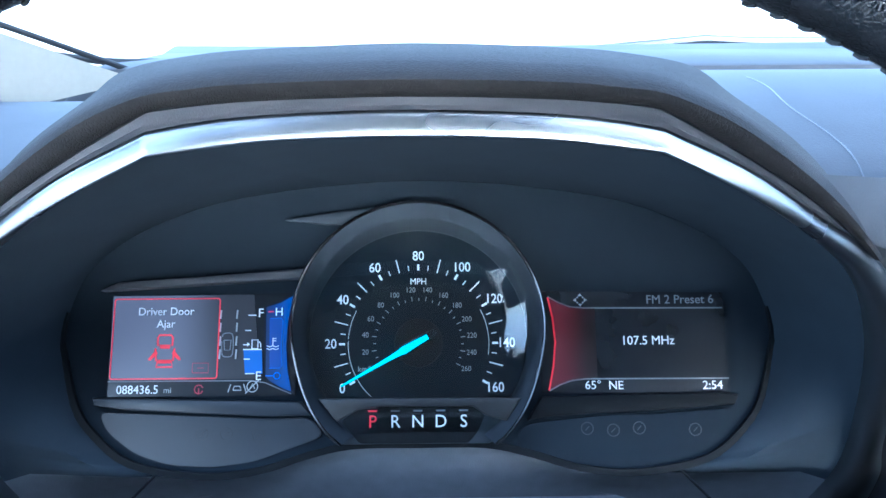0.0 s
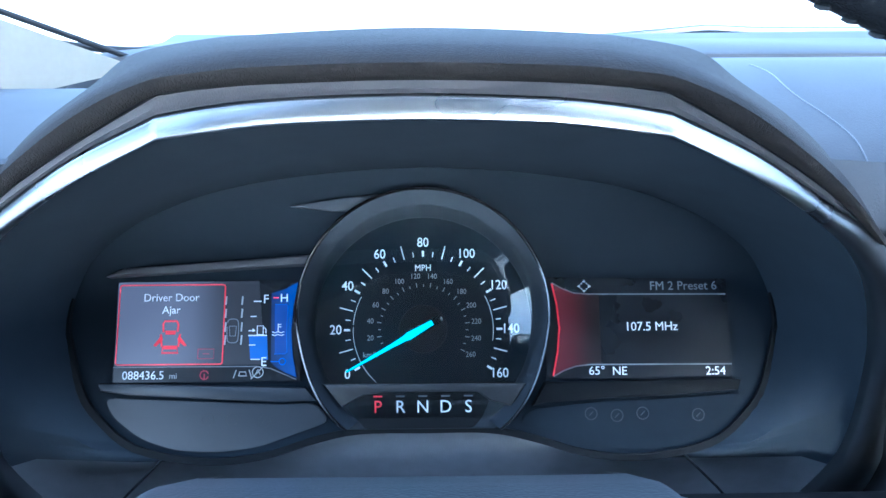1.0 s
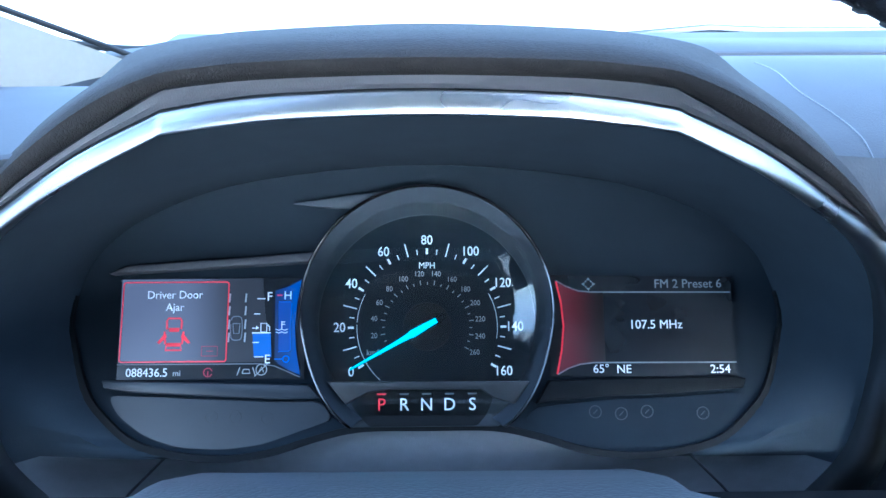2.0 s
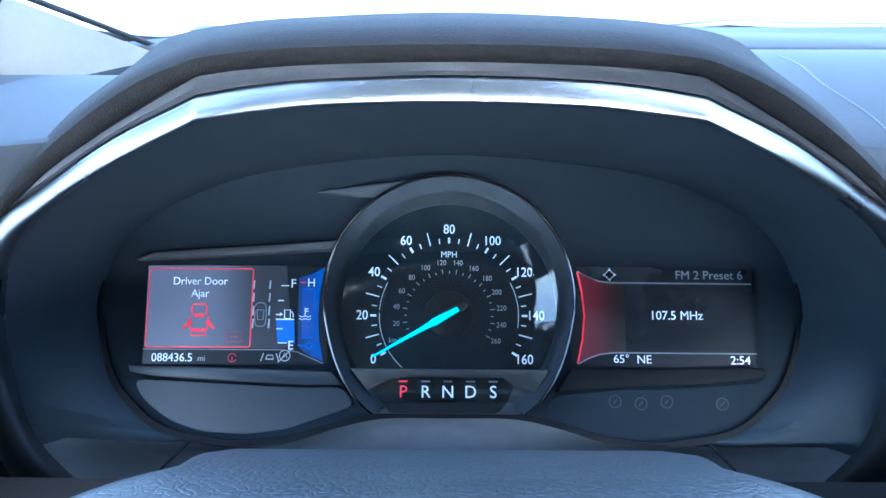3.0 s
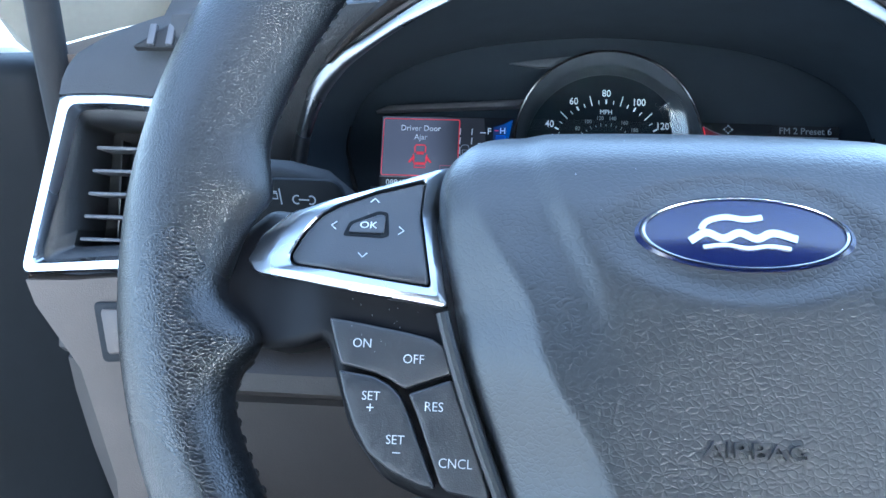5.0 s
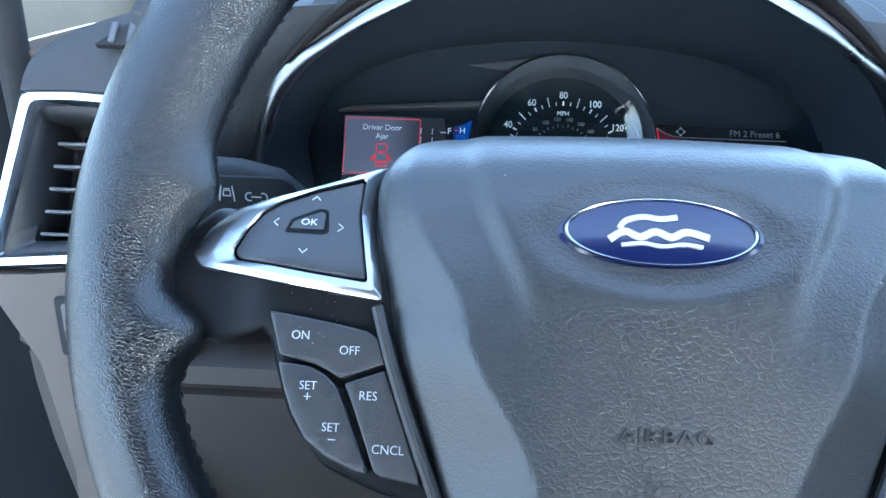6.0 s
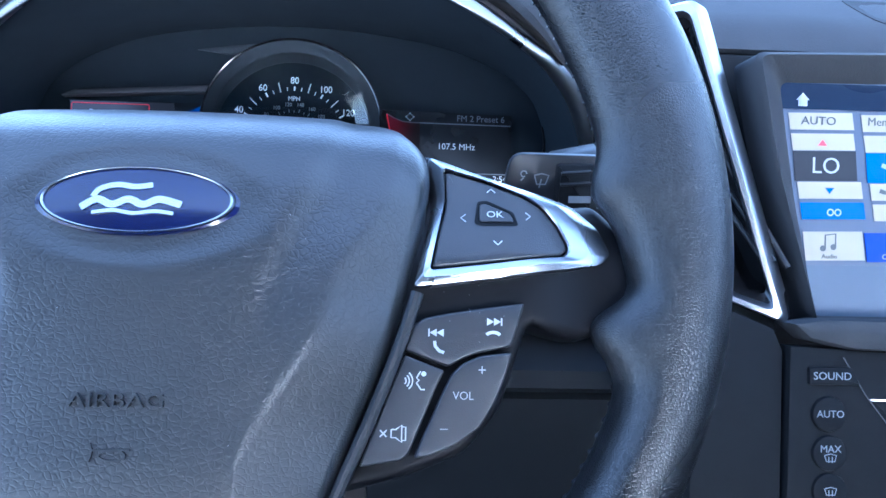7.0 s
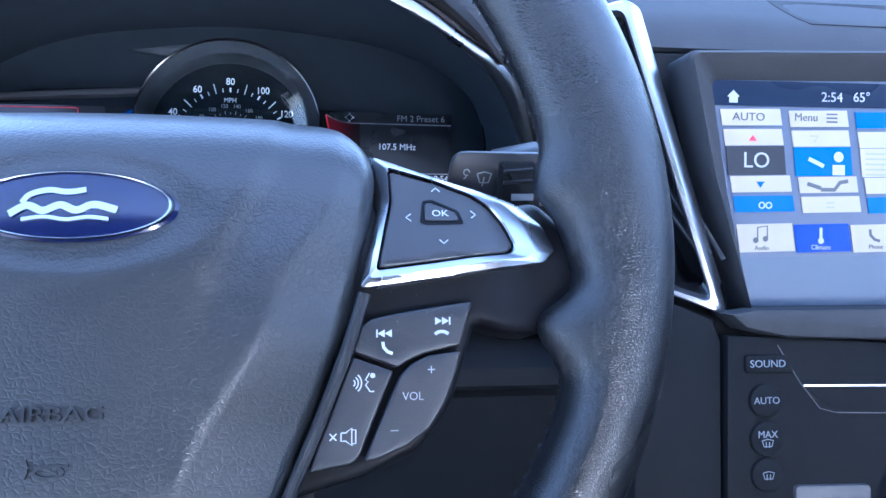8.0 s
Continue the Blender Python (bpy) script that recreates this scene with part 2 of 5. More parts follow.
def spline(points, n, closed=False):
    """Catmull-Rom through the points, n steps a span."""
    p = [Vector(q) for q in points]
    out, count = [], len(p)
    for i in range(count if closed else count - 1):
        p0 = p[i - 1] if (closed or i > 0) else p[i] * 2 - p[i + 1]
        p1, p2 = p[i], p[(i + 1) % count]
        p3 = p[(i + 2) % count] if (closed or i + 2 < count) else p2 * 2 - p1
        for k in range(n):
            t = k / n
            out.append(0.5 * (2 * p1 + (p2 - p0) * t + (2 * p0 - 5 * p1 + 4 * p2 - p3) * t * t + (3 * p1 - p0 - 3 * p2 + p3) * t ** 3))
    if not closed:
        out.append(p[-1])
    return out


def rounded(points, r, n=4):
    """Outline with its corners rounded by r."""
    out = []
    for i, p in enumerate(points):
        a, b, c = Vector(points[i - 1]), Vector(p), Vector(points[(i + 1) % len(points)])
        da, dc = (a - b), (c - b)
        k = min(r, da.length * 0.45, dc.length * 0.45)
        s, e = b + da.normalized() * k, b + dc.normalized() * k
        for j in range(n + 1):
            t = j / n
            q = s * (1 - t) ** 2 + b * 2 * t * (1 - t) + e * t * t
            out.append((q.x, q.y))
    return out


def loft(rows, closed=False, flip=False):
    """Surface through rows of equally many 3D points; closed joins each row's ends."""
    bm = bmesh.new()
    grid = [[bm.verts.new(p) for p in row] for row in rows]
    n = len(grid[0])
    for a, b in zip(grid, grid[1:]):
        for i in range(n if closed else n - 1):
            j = (i + 1) % n
            quad = [a[i], a[j], b[j], b[i]]
            bm.faces.new(quad[::-1] if flip else quad)
    return bm


def thicken(bm, depth):
    """Gives an open surface a back, so that it is no paper-thin sheet."""
    bmesh.ops.recalc_face_normals(bm, faces=bm.faces)
    bmesh.ops.solidify(bm, geom=bm.faces[:], thickness=depth)
    return bm


def strip(points, width, thick, c=0.0):
    """A raised line along points in x, y."""
    bm = bmesh.new()
    p = [Vector((x, y)) for x, y in points]
    rows = []
    for i, q in enumerate(p):
        d = (p[min(i + 1, len(p) - 1)] - p[max(i - 1, 0)]).normalized()
        s = Vector((-d.y, d.x)) * width / 2
        rows.append([(q.x + s.x, q.y + s.y, c - thick), (q.x + s.x, q.y + s.y, c), (q.x - s.x, q.y - s.y, c), (q.x - s.x, q.y - s.y, c - thick)])
    g = [[bm.verts.new(v) for v in r] for r in rows]
    for a, b in zip(g, g[1:]):
        for k in range(4):
            bm.faces.new((a[k], a[(k + 1) % 4], b[(k + 1) % 4], b[k]))
    bm.faces.new(g[0])
    bm.faces.new(g[-1][::-1])
    return bm


def merge(bms):
    out = bmesh.new()
    for b in bms:
        me = bpy.data.meshes.new("tmp")
        b.to_mesh(me)
        b.free()
        out.from_mesh(me)
        bpy.data.meshes.remove(me)
    return out


def pipe(points, radius, seg=10, closed=False):
    """Round bar along 3D points; radius may be a list."""
    p = [Vector(q) for q in points]
    bm = bmesh.new()
    rows = []
    along = (p[-1] - p[0]).normalized()
    up = Vector((0, 1, 0)) if not closed and abs(along.z) > 0.85 else Vector((0, 0, 1))
    for i, q in enumerate(p):
        d = (p[(i + 1) % len(p)] - p[i - 1]) if closed else (p[min(i + 1, len(p) - 1)] - p[max(i - 1, 0)])
        d.normalize()
        s = d.cross(up)
        s = (s if s.length > 1e-3 else d.cross(Vector((1, 0, 0)))).normalized()
        t = s.cross(d)
        r = radius[i] if isinstance(radius, (list, tuple)) else radius
        rows.append([bm.verts.new(q + (s * math.cos(k * math.tau / seg) + t * math.sin(k * math.tau / seg)) * r) for k in range(seg)])
    pairs = list(zip(rows, rows[1:])) + ([(rows[-1], rows[0])] if closed else [])
    for a, b in pairs:
        for k in range(seg):
            bm.faces.new((a[k], a[(k + 1) % seg], b[(k + 1) % seg], b[k]))
    if not closed:
        bm.faces.new(rows[0])
        bm.faces.new(rows[-1][::-1])
    return bm


def disc(x, y, r, thick, c, n=32, bevel=0.0):
    return plate([(x + r * math.cos(k * math.tau / n), y + r * math.sin(k * math.tau / n)) for k in range(n)], thick, c, bevel)


def ring(x, y, r_in, r_out, c_in, c_out, depth, n=64, mid=0.0):
    """Flat or conical ring with thickness."""
    rows = []
    for r, c in ((r_in, c_in - depth), (r_in, c_in), ((r_in + r_out) / 2, (c_in + c_out) / 2 + mid), (r_out, c_out), (r_out, c_out - depth), (r_in, c_in - depth)):
        rows.append([(x + r * math.cos(k * math.tau / n), y + r * math.sin(k * math.tau / n), c) for k in range(n)])
    bm = loft(rows, True)
    bmesh.ops.remove_doubles(bm, verts=bm.verts, dist=1e-6)
    return bm


def box(x0, y0, z0, x1, y1, z1, bevel=0.0, segs=2):
    bm = bmesh.new()
    bmesh.ops.create_cube(bm, size=1)
    for v in bm.verts:
        v.co = Vector(((x0 + x1) / 2 + v.co.x * (x1 - x0), (y0 + y1) / 2 + v.co.y * (y1 - y0), (z0 + z1) / 2 + v.co.z * (z1 - z0)))
    if bevel:
        bmesh.ops.bevel(bm, geom=bm.edges[:], offset=bevel, segments=segs, profile=0.5, affect="EDGES")
    return bm


def lettering(text, size, x, y, c, mat, parent, name="lettering", bold=0.0, squeeze=1.0, fn=None, depth=0.00012, label="", turn=0.0):
    """Words in the built-in font, centred at x, y of the parent's surface; size is the height of a capital."""
    cu = bpy.data.curves.new("font", "FONT")
    cu.body, cu.size, cu.align_x, cu.align_y = text, size / 0.60, "CENTER", "CENTER"
    cu.extrude, cu.offset, cu.resolution_u = depth, bold, 3
    ob = bpy.data.objects.new("font", cu)
    me = bpy.data.meshes.new_from_object(ob)
    bpy.data.objects.remove(ob)
    bpy.data.curves.remove(cu)
    me.name = name
    ct, st = math.cos(turn), math.sin(turn)
    for v in me.vertices:
        vx, vy = v.co.x * squeeze, v.co.y
        v.co.x, v.co.y = x + vx * ct - vy * st, y + vx * st + vy * ct
        v.co.z += c + (fn(v.co.x, v.co.y) if fn else 0)
    me.materials.clear()
    me.materials.append(mat)
    t = new(name, me)
    t.parent = parent
    if label:
        t["label"] = label
    return t


# ---- steering wheel ----
WHEEL = leaned((0, 0.0565, 1.129), 33)
wheel = thing("steering_wheel", WHEEL, "black leather-wrapped steering wheel with satin chrome spokes", "steering wheel")
RIM_B, RIM_C, RIM_R = 0.0217, -0.0179, 0.1721


def smooth(e0, e1, x):
    t = min(1, max(0, (x - e0) / (e1 - e0)))
    return t * t * (3 - 2 * t)


def near(angle, centre, width):
    d = (angle - centre + math.pi) % math.tau - math.pi
    return max(0.0, 1 - (d / width) ** 2) ** 2


# how far the leather reaches inwards round each spoke's root, by degrees above the spoke
root = spline([Vector((a, m / 1000, 0)) for a, m in ((-30, 0), (-21, 0.4), (-17.5, 4), (-15, 7), (-12.5, 4.5), (-10.5, 0), (-8.5, -5), (-6.5, -5.5), (-4, -3.5), (-1, -1), (2, 3), (4.6, 6.5), (7.5, 4.5), (11, 1), (16, 0), (30, 0))], 5)
SPOKE_TURN, SPOKE_IN = [q.x for q in root], [q.y for q in root]


def rim_section(th, k):
    """A point of the rim: th round the wheel, k round the section (0 outward)."""
    deg = math.degrees(th) % 360
    up = deg if deg <= 90 else (180 - deg if deg <= 270 else deg - 360)
    flare = float(np.interp(up, SPOKE_TURN, SPOKE_IN)) + 0.0020 * max(0, 1 - ((up - 22) / 20) ** 2)
    slim = 0.45 * smooth(-12, -19, up)
    rad, dep = 0.0206, 0.0150
    cx, cy = math.cos(k), math.sin(k)
    inner = max(0, -cx)
    r = RIM_R + rad * cx * (1 - slim * (cx < 0)) - flare * inner ** 1.5
    c = RIM_C + dep * cy * (1 - 0.10 * inner)
    return (r * math.cos(th), RIM_B + r * math.sin(th), c)


SEG, RND = 36, 300
bm = bmesh.new()
g = [[bm.verts.new(rim_section(i * math.tau / RND, k * math.tau / SEG)) for k in range(SEG)] for i in range(RND)]
for i in range(RND):
    for k in range(SEG):
        bm.faces.new((g[i][k], g[(i + 1) % RND][k], g[(i + 1) % RND][(k + 1) % SEG], g[i][(k + 1) % SEG]))
part("rim", bm, RIM_LEATHER, wheel, "grained black leather rim")
stitches = []
for i in range(180):
    th = i * math.tau / 180
    if near(th, radians(-2), radians(9)) + near(th, radians(182), radians(9)) > 0:
        continue
    a = Vector(rim_section(th, radians(196)))
    b = Vector(rim_section(th + 0.013, radians(207)))
    out = Vector((math.cos(th), math.sin(th), 0)) * -0.0007
    stitches.append(pipe([a + out * 0.3, (a + b) / 2 + out * 0.8, b + out * 0.3], 0.0004, 5))
part("stitching", merge(stitches), BLACK_SATIN, wheel, "dark baseball stitching along the inner edge")["kind"] = "stuff"

HUB = [(0, 72.0), (34, 71.4), (60, 68.0), (75, 59.6), (84, 49), (87.6, 38), (86.8, 24), (83.6, 4), (77, -19), (68, -43), (60, -62), (50, -86), (34, -106), (0, -112)]
hub_side = spline([Vector((x / 1000, y / 1000, 0)) for x, y in HUB], 6)


def half_width(b):
    for p, q in zip(hub_side, hub_side[1:]):
        if q.y <= b <= p.y and p.y > q.y:
            return p.x + (q.x - p.x) * (p.y - b) / (p.y - q.y)
    return hub_side[-1].x


profile = spline([Vector((b, c, 0)) for b, c in ((-0.112, 0.004), (-0.07, 0.0145), (-0.04, 0.0148), (0.0, 0.0128), (0.02, 0.0100), (0.03, 0.0080), (0.04, 0.0042), (0.048, -0.0028), (0.055, -0.013), (0.062, -0.029), (0.0676, -0.046), (0.0707, -0.060), (0.0722, -0.072))], 8)
PROFILE_B, PROFILE_C = [q.x for q in profile], [q.y for q in profile]


def pad_height(x, b):
    """The airbag cover's surface."""
    ax = abs(x)
    c = float(np.interp(b, PROFILE_B, PROFILE_C))
    facet = 0.056 + 0.020 * smooth(-0.012, 0.036, b) - 0.022 * smooth(-0.008, -0.06, b)
    c -= 0.46 * max(0.0, ax - facet) + 1.2 * ax * ax
    ridge = 0.036 + 0.021 * smooth(-0.02, 0.05, b)
    c += (0.0038 * smooth(ridge + 0.005, ridge - 0.005, ax) - 0.0014) * smooth(-0.03, 0.03, b)
    d = math.hypot(ax / 0.041, (b - 0.0195) / 0.0205)
    c -= 0.0012 * smooth(1.0, 0.72, d)
    return c


rows, NB, NX = [], 110, 96
top_b, bot_b = 0.0719, -0.1118
for i in range(NB + 1):
    b = top_b + (bot_b - top_b) * (i / NB) ** 1.5
    w = max(half_width(b), 0.054 if b > 0.05 else 0.0)
    row = [(-w, b, pad_height(w, b) - 0.03)]
    for k in range(NX + 1):
        u = -1 + 2 * k / NX
        x = w * u
        row.append((x, b, pad_height(x, b) - 0.004 * max(0, abs(u) - 0.955) ** 2 / 0.002))
    row.append((w, b, pad_height(w, b) - 0.03))
    rows.append(row)
rows.insert(0, [(x, b + 0.001, c - 0.03) for x, b, c in rows[0]])
part("airbag_cover", loft(rows), PAD_SKIN, wheel, "grained charcoal airbag cover", angle=50)
lettering("AIRBAG", 0.0034, 0.0006, -0.0386, 0.0003, PAD_SMOOTH, wheel, "embossed_lettering", squeeze=1.36, fn=pad_height, depth=0.0009, label="embossed airbag lettering")
bell = [(-0.0054, -0.0501), (-0.0048, -0.0518), (-0.0048, -0.0532), (-0.0054, -0.0550)]
coil = [(0.0008 + 0.0036 * math.cos(a), -0.0534 + 0.0014 * math.sin(a)) for a in np.linspace(0.5 * math.pi, 2.5 * math.pi, 25)]
hb = merge([strip(bell, 0.0006, 0.001), strip(coil, 0.0006, 0.001), strip([(-0.0048, -0.0520), (0.0056, -0.0518)], 0.0006, 0.001)])
for v in hb.verts:
    v.co.z += pad_height(v.co.x, v.co.y) + 0.0006
part("horn_symbol", hb, PAD_SMOOTH, wheel, "embossed horn symbol")


# emblem
def oval(rx, ry, n=56):
    return [(rx * math.cos(k * math.tau / n), 0.0202 + ry * math.sin(k * math.tau / n)) for k in range(n)]


tilt = lambda x, y: 0.0096 - 0.20 * (y - 0.0202) - 1.2 * x * x
rows = []
for s, c in ((0.02, 0.0030), (0.3, 0.0029), (0.6, 0.0026), (0.892, 0.0019)):
    rows.append([(x * s, 0.0202 + (y - 0.0202) * s, c + tilt(x * s, 0.0202 + (y - 0.0202) * s)) for x, y in oval(0.0307, 0.0113)])
emblem = part("emblem", loft(rows, True), EMBLEM_BLUE, wheel, "glossy dark blue oval emblem")
rows = []
for s, c in ((0.888, 0.0014), (0.892, 0.0025), (0.915, 0.0027), (0.935, 0.0016)):
    rows.append([(x * s, 0.0202 + (y - 0.0202) * s, c + tilt(x * s, 0.0202 + (y - 0.0202) * s)) for x, y in oval(0.0307, 0.0113)])
part("emblem_ring", loft(rows, True), SATIN_CHROME, emblem, "silver ring of the emblem")
rows = []
for s, c in ((0.94, 0.0018), (1.0, 0.0012), (1.03, -0.004)):
    rows.append([(x * s, 0.0202 + (y - 0.0202) * s, c + tilt(x * s, 0.0202 + (y - 0.0202) * s)) for x, y in oval(0.0307, 0.0113)])
part("emblem_base", loft(rows, True), EMBLEM_BLUE, emblem, "dark blue edge of the emblem")
marks = []
for pts, w in (([(-12.5, 20.4), (-10.5, 23.0), (-5.5, 24.4), (-0.5, 23.8), (4.5, 24.6)], 1.7), ([(-15.5, 17.0), (-11.0, 19.6), (-6.5, 18.0), (-2.0, 19.8), (2.5, 18.2), (7.0, 20.0), (13.5, 18.4)], 2.2), ([(-12.0, 15.4), (-6.0, 16.2), (0.0, 15.4), (6.0, 16.2), (11.5, 15.6)], 1.1)):
    line = spline([Vector((x / 1000, y / 1000, 0)) for x, y in pts], 6)
    marks.append(strip([(q.x, q.y) for q in line], w / 1000, 0.0006, 0.0))
sb = merge(marks)
for v in sb.verts:
    v.co.z += 0.0033 + tilt(v.co.x, v.co.y)
part("emblem_mark", sb, SATIN_CHROME, emblem, "three flowing silver waves on the emblem")


# spokes
def spoke_c(x, b):
    return -0.0035 - 0.0115 * smooth(0.004, 0.042, b) - 0.012 * smooth(0.118, 0.152, abs(x))


def housing_c(x, b):
    return spoke_c(x, b) - 0.016 * smooth(0.022, 0.044, b) * smooth(0.150, 0.136, abs(x))


TRIM_FALL = [-0.022, -0.016, -0.009, -0.004, -0.001, 0, 0, 0, 0, 0, -0.003, -0.012]
TRIM_OUT = mm([(-82.8, 52.0), (-107, 41.8), (-124.5, 35.2), (-139, 30.2), (-147, 22), (-150, 12.5), (-146.5, 8.0), (-131.9, 5.0), (-112.5, 1.5), (-82.7, -2.5), (-85.4, 10), (-87.4, 31)])
TRIM_IN = mm([(-92.6, 40.6), (-108.2, 36.0), (-120, 31.0), (-126.6, 26.8), (-131, 21), (-134.8, 12.6), (-132.4, 9.8), (-119, 7.7), (-106, 5.8), (-88.0, 3.5), (-90.0, 14), (-93.0, 28)])
NT = len(TRIM_OUT)
INSET = [(p[0] + (-0.108 - p[0]) * 0.035, p[1] + (0.020 - p[1]) * 0.045) for p in TRIM_IN]
HOUSING = mm([(-84, 43), (-106, 39), (-126, 34), (-139, 32.5), (-147, 33), (-152, 28), (-158, 20), (-163, 11), (-165, 3), (-164, -2), (-158, -7), (-150, -12), (-142.5, -16.5), (-134, -16.3), (-126, -14.7), (-120, -12.5), (-116.5, -24), (-111, -40), (-100, -53.5), (-84, -60), (-62, -66), (-50, -66), (-60, -20), (-66, 20), (-70, 40)])
BTN_A = mm([(-118.2, -6.7), (-106, -8.4), (-94.3, -10.3), (-86.6, -11.9), (-83.1, -14.3), (-80.7, -21.9), (-94.2, -26.9), (-98.6, -24.4), (-103, -22.6), (-113.9, -20.3)])
BTN_B = mm([(-114.2, -22.2), (-103.9, -23.5), (-98.9, -25.8), (-95.4, -29), (-92.4, -35.2), (-83.9, -54.8), (-88.4, -54.0), (-97, -50.4), (-104.1, -45.3), (-108.9, -37.5), (-112.1, -29.5)])
BTN_C = mm([(-93.0, -28.2), (-80.6, -23.6), (-67.4, -57.4), (-80.1, -55.4), (-82.4, -53.6), (-90.2, -34.1)])


def flip(points, side):
    return points if side < 0 else mirror(points)


for side in (-1, 1):
    part("spoke_housing", plate(rounded(flip(HOUSING, side), 0.004), 0.022, -0.0045, 0.0035, housing_c, 4), SPOKE_BLACK, wheel, "satin black spoke housing")
    # satin chrome frame with a raised crown
    rows = []
    crowns = ((0.0, -0.006), (0.0, -0.0006), (0.06, 0.0004), (0.50, 0.0012), (0.56, 0.0011), (0.95, -0.0002), (1.0, -0.0010), (1.0, -0.006))
    for t, c in crowns:
        pts = []
        for k in range(NT):
            a, b = TRIM_OUT[k - 1], TRIM_IN[k - 1]
            p, q = TRIM_OUT[k], TRIM_IN[k]
            r, s = TRIM_OUT[(k + 1) % NT], TRIM_IN[(k + 1) % NT]
            here = Vector((p[0] + (q[0] - p[0]) * t, p[1] + (q[1] - p[1]) * t, TRIM_FALL[k] * (1 - t) ** 1.5))
            prev = Vector((a[0] + (b[0] - a[0]) * t, a[1] + (b[1] - a[1]) * t, TRIM_FALL[k - 1] * (1 - t) ** 1.5))
            nxt = Vector((r[0] + (s[0] - r[0]) * t, r[1] + (s[1] - r[1]) * t, TRIM_FALL[(k + 1) % NT] * (1 - t) ** 1.5))
            s0, e0 = here + (prev - here).normalized() * 0.0018, here + (nxt - here).normalized() * 0.0018
            pts += [s0 * (1 - j) ** 2 + here * 2 * j * (1 - j) + e0 * j * j for j in (0, 0.25, 0.5, 0.75, 1)]
        rows.append([(v.x * -side, v.y, c + v.z + spoke_c(v.x, v.y)) for v in pts])
    part("spoke_trim", loft(rows, True), SATIN_CHROME, wheel, "satin chrome spoke trim")
    pad = part("control_pad", plate(rounded(flip(INSET, side), 0.0018), 0.006, -0.0010, 0.0010, spoke_c, 3), BUTTON, wheel, "grey-black four-way control pad")
    ok = mm([(-115.6, 20.8), (-114.6, 23.9), (-106.2, 27.6), (-104.4, 27.0), (-104.2, 20.8)])
    well = mm([(-117.2, 19.6), (-115.8, 24.6), (-107.0, 28.9), (-103.8, 28.4), (-102.5, 20.0), (-104.6, 19.2)])
    part("ok_recess", plate(rounded(flip(well, side), 0.001), 0.001, -0.00085, 0, spoke_c), PANEL_BLACK, pad, "black surround")
    part("ok_button", plate(rounded(flip(ok, side), 0.0008), 0.0015, -0.0002, 0.0004, spoke_c), BUTTON, pad)
    sx = 1 if side < 0 else -1
    lettering("OK", 0.0020, -0.1094 * sx, 0.0234, -0.0001, PRINT, pad, fn=spoke_c, squeeze=1.15)
    for ax, ay, d in ((-120.6, 23.3, "l"), (-98.9, 22.0, "r"), (-110.0, 13.2, "d"), (-108.6, 32.7, "u")):
        if side > 0:
            ax, d = -ax, {"l": "r", "r": "l"}.get(d, d)
        s = 1.4
        shape = {"l": [(s * 0.6, s), (-s * 0.6, 0), (s * 0.6, -s)], "r": [(-s * 0.6, s), (s * 0.6, 0), (-s * 0.6, -s)], "u": [(-s, -s * 0.5), (0, s * 0.5), (s, -s * 0.5)], "d": [(-s, s * 0.5), (0, -s * 0.5), (s, s * 0.5)]}[d]
        ab = strip(mm([(ax + px, ay + py) for px, py in shape]), 0.00034, 0.0002, -0.0007)
        for v in ab.verts:
            v.co.z += spoke_c(v.co.x, v.co.y)
        part("arrow_mark", ab, PRINT, pad)
    for pts, edge in ((BTN_A, 0.0007), (BTN_B, 0.0007), (BTN_C, 0.0007)):
        part("button", plate(rounded(flip(pts, side), 0.0010), 0.006, 0.0004, edge, spoke_c, 3), BUTTON, wheel, "grey-black spoke button")
    edge_line = [(half_width(b) + 0.0026, b) for b in np.linspace(-0.004, -0.075, 16)]
    part("spoke_edge", pipe([(-side * -x, b, spoke_c(x, b) + 0.0004) for x, b in edge_line], 0.0021, 10), BLACK_SATIN, wheel, "satin edge beside the airbag cover")

for txt, x, y, h in (("ON", -107.6, -14.1, 2.6), ("OFF", -92.0, -18.2, 2.6), ("SET", -104.0, -29.4, 2.5), ("+", -104.0, -32.9, 3.2), ("SET", -96.1, -41.6, 2.5), ("–", -95.5, -44.9, 3.2), ("RES", -85.3, -31.7, 2.6), ("CNCL", -78.3, -47.4, 2.6), ("VOL", 98.9, -35.9, 2.4), ("+", 104.7, -28.1, 3.4), ("–", 93.1, -45.7, 3.4)):
    lettering(txt, h * 0.9 / 1000, x / 1000, y / 1000, 0.0006, PRINT, wheel, fn=spoke_c, bold=-0.00004, squeeze=0.95)


def icon(lines, width, x, y, c, mat, parent, name="symbol", fn=None, label="", scale=1.0, fills=()):
    """A small printed pictogram of strokes and filled outlines, in mm round x, y."""
    bms = [strip([((x + px * scale) / 1000, (y + py * scale) / 1000) for px, py in pts], width / 1000, 0.00015, c) for pts in lines]
    bms += [plate([((x + px * scale) / 1000, (y + py * scale) / 1000) for px, py in pts], 0.00015, c) for pts in fills]
    bm = merge(bms)
    if fn:
        for v in bm.verts:
            v.co.z += fn(v.co.x, v.co.y)
    return part(name, bm, mat, parent, label, smooth=False)


def arc(cx, cy, r, a0, a1, n=8, ry=None):
    return [(cx + r * math.cos(radians(a0 + (a1 - a0) * i / n)), cy + (ry or r) * math.sin(radians(a0 + (a1 - a0) * i / n))) for i in range(n + 1)]


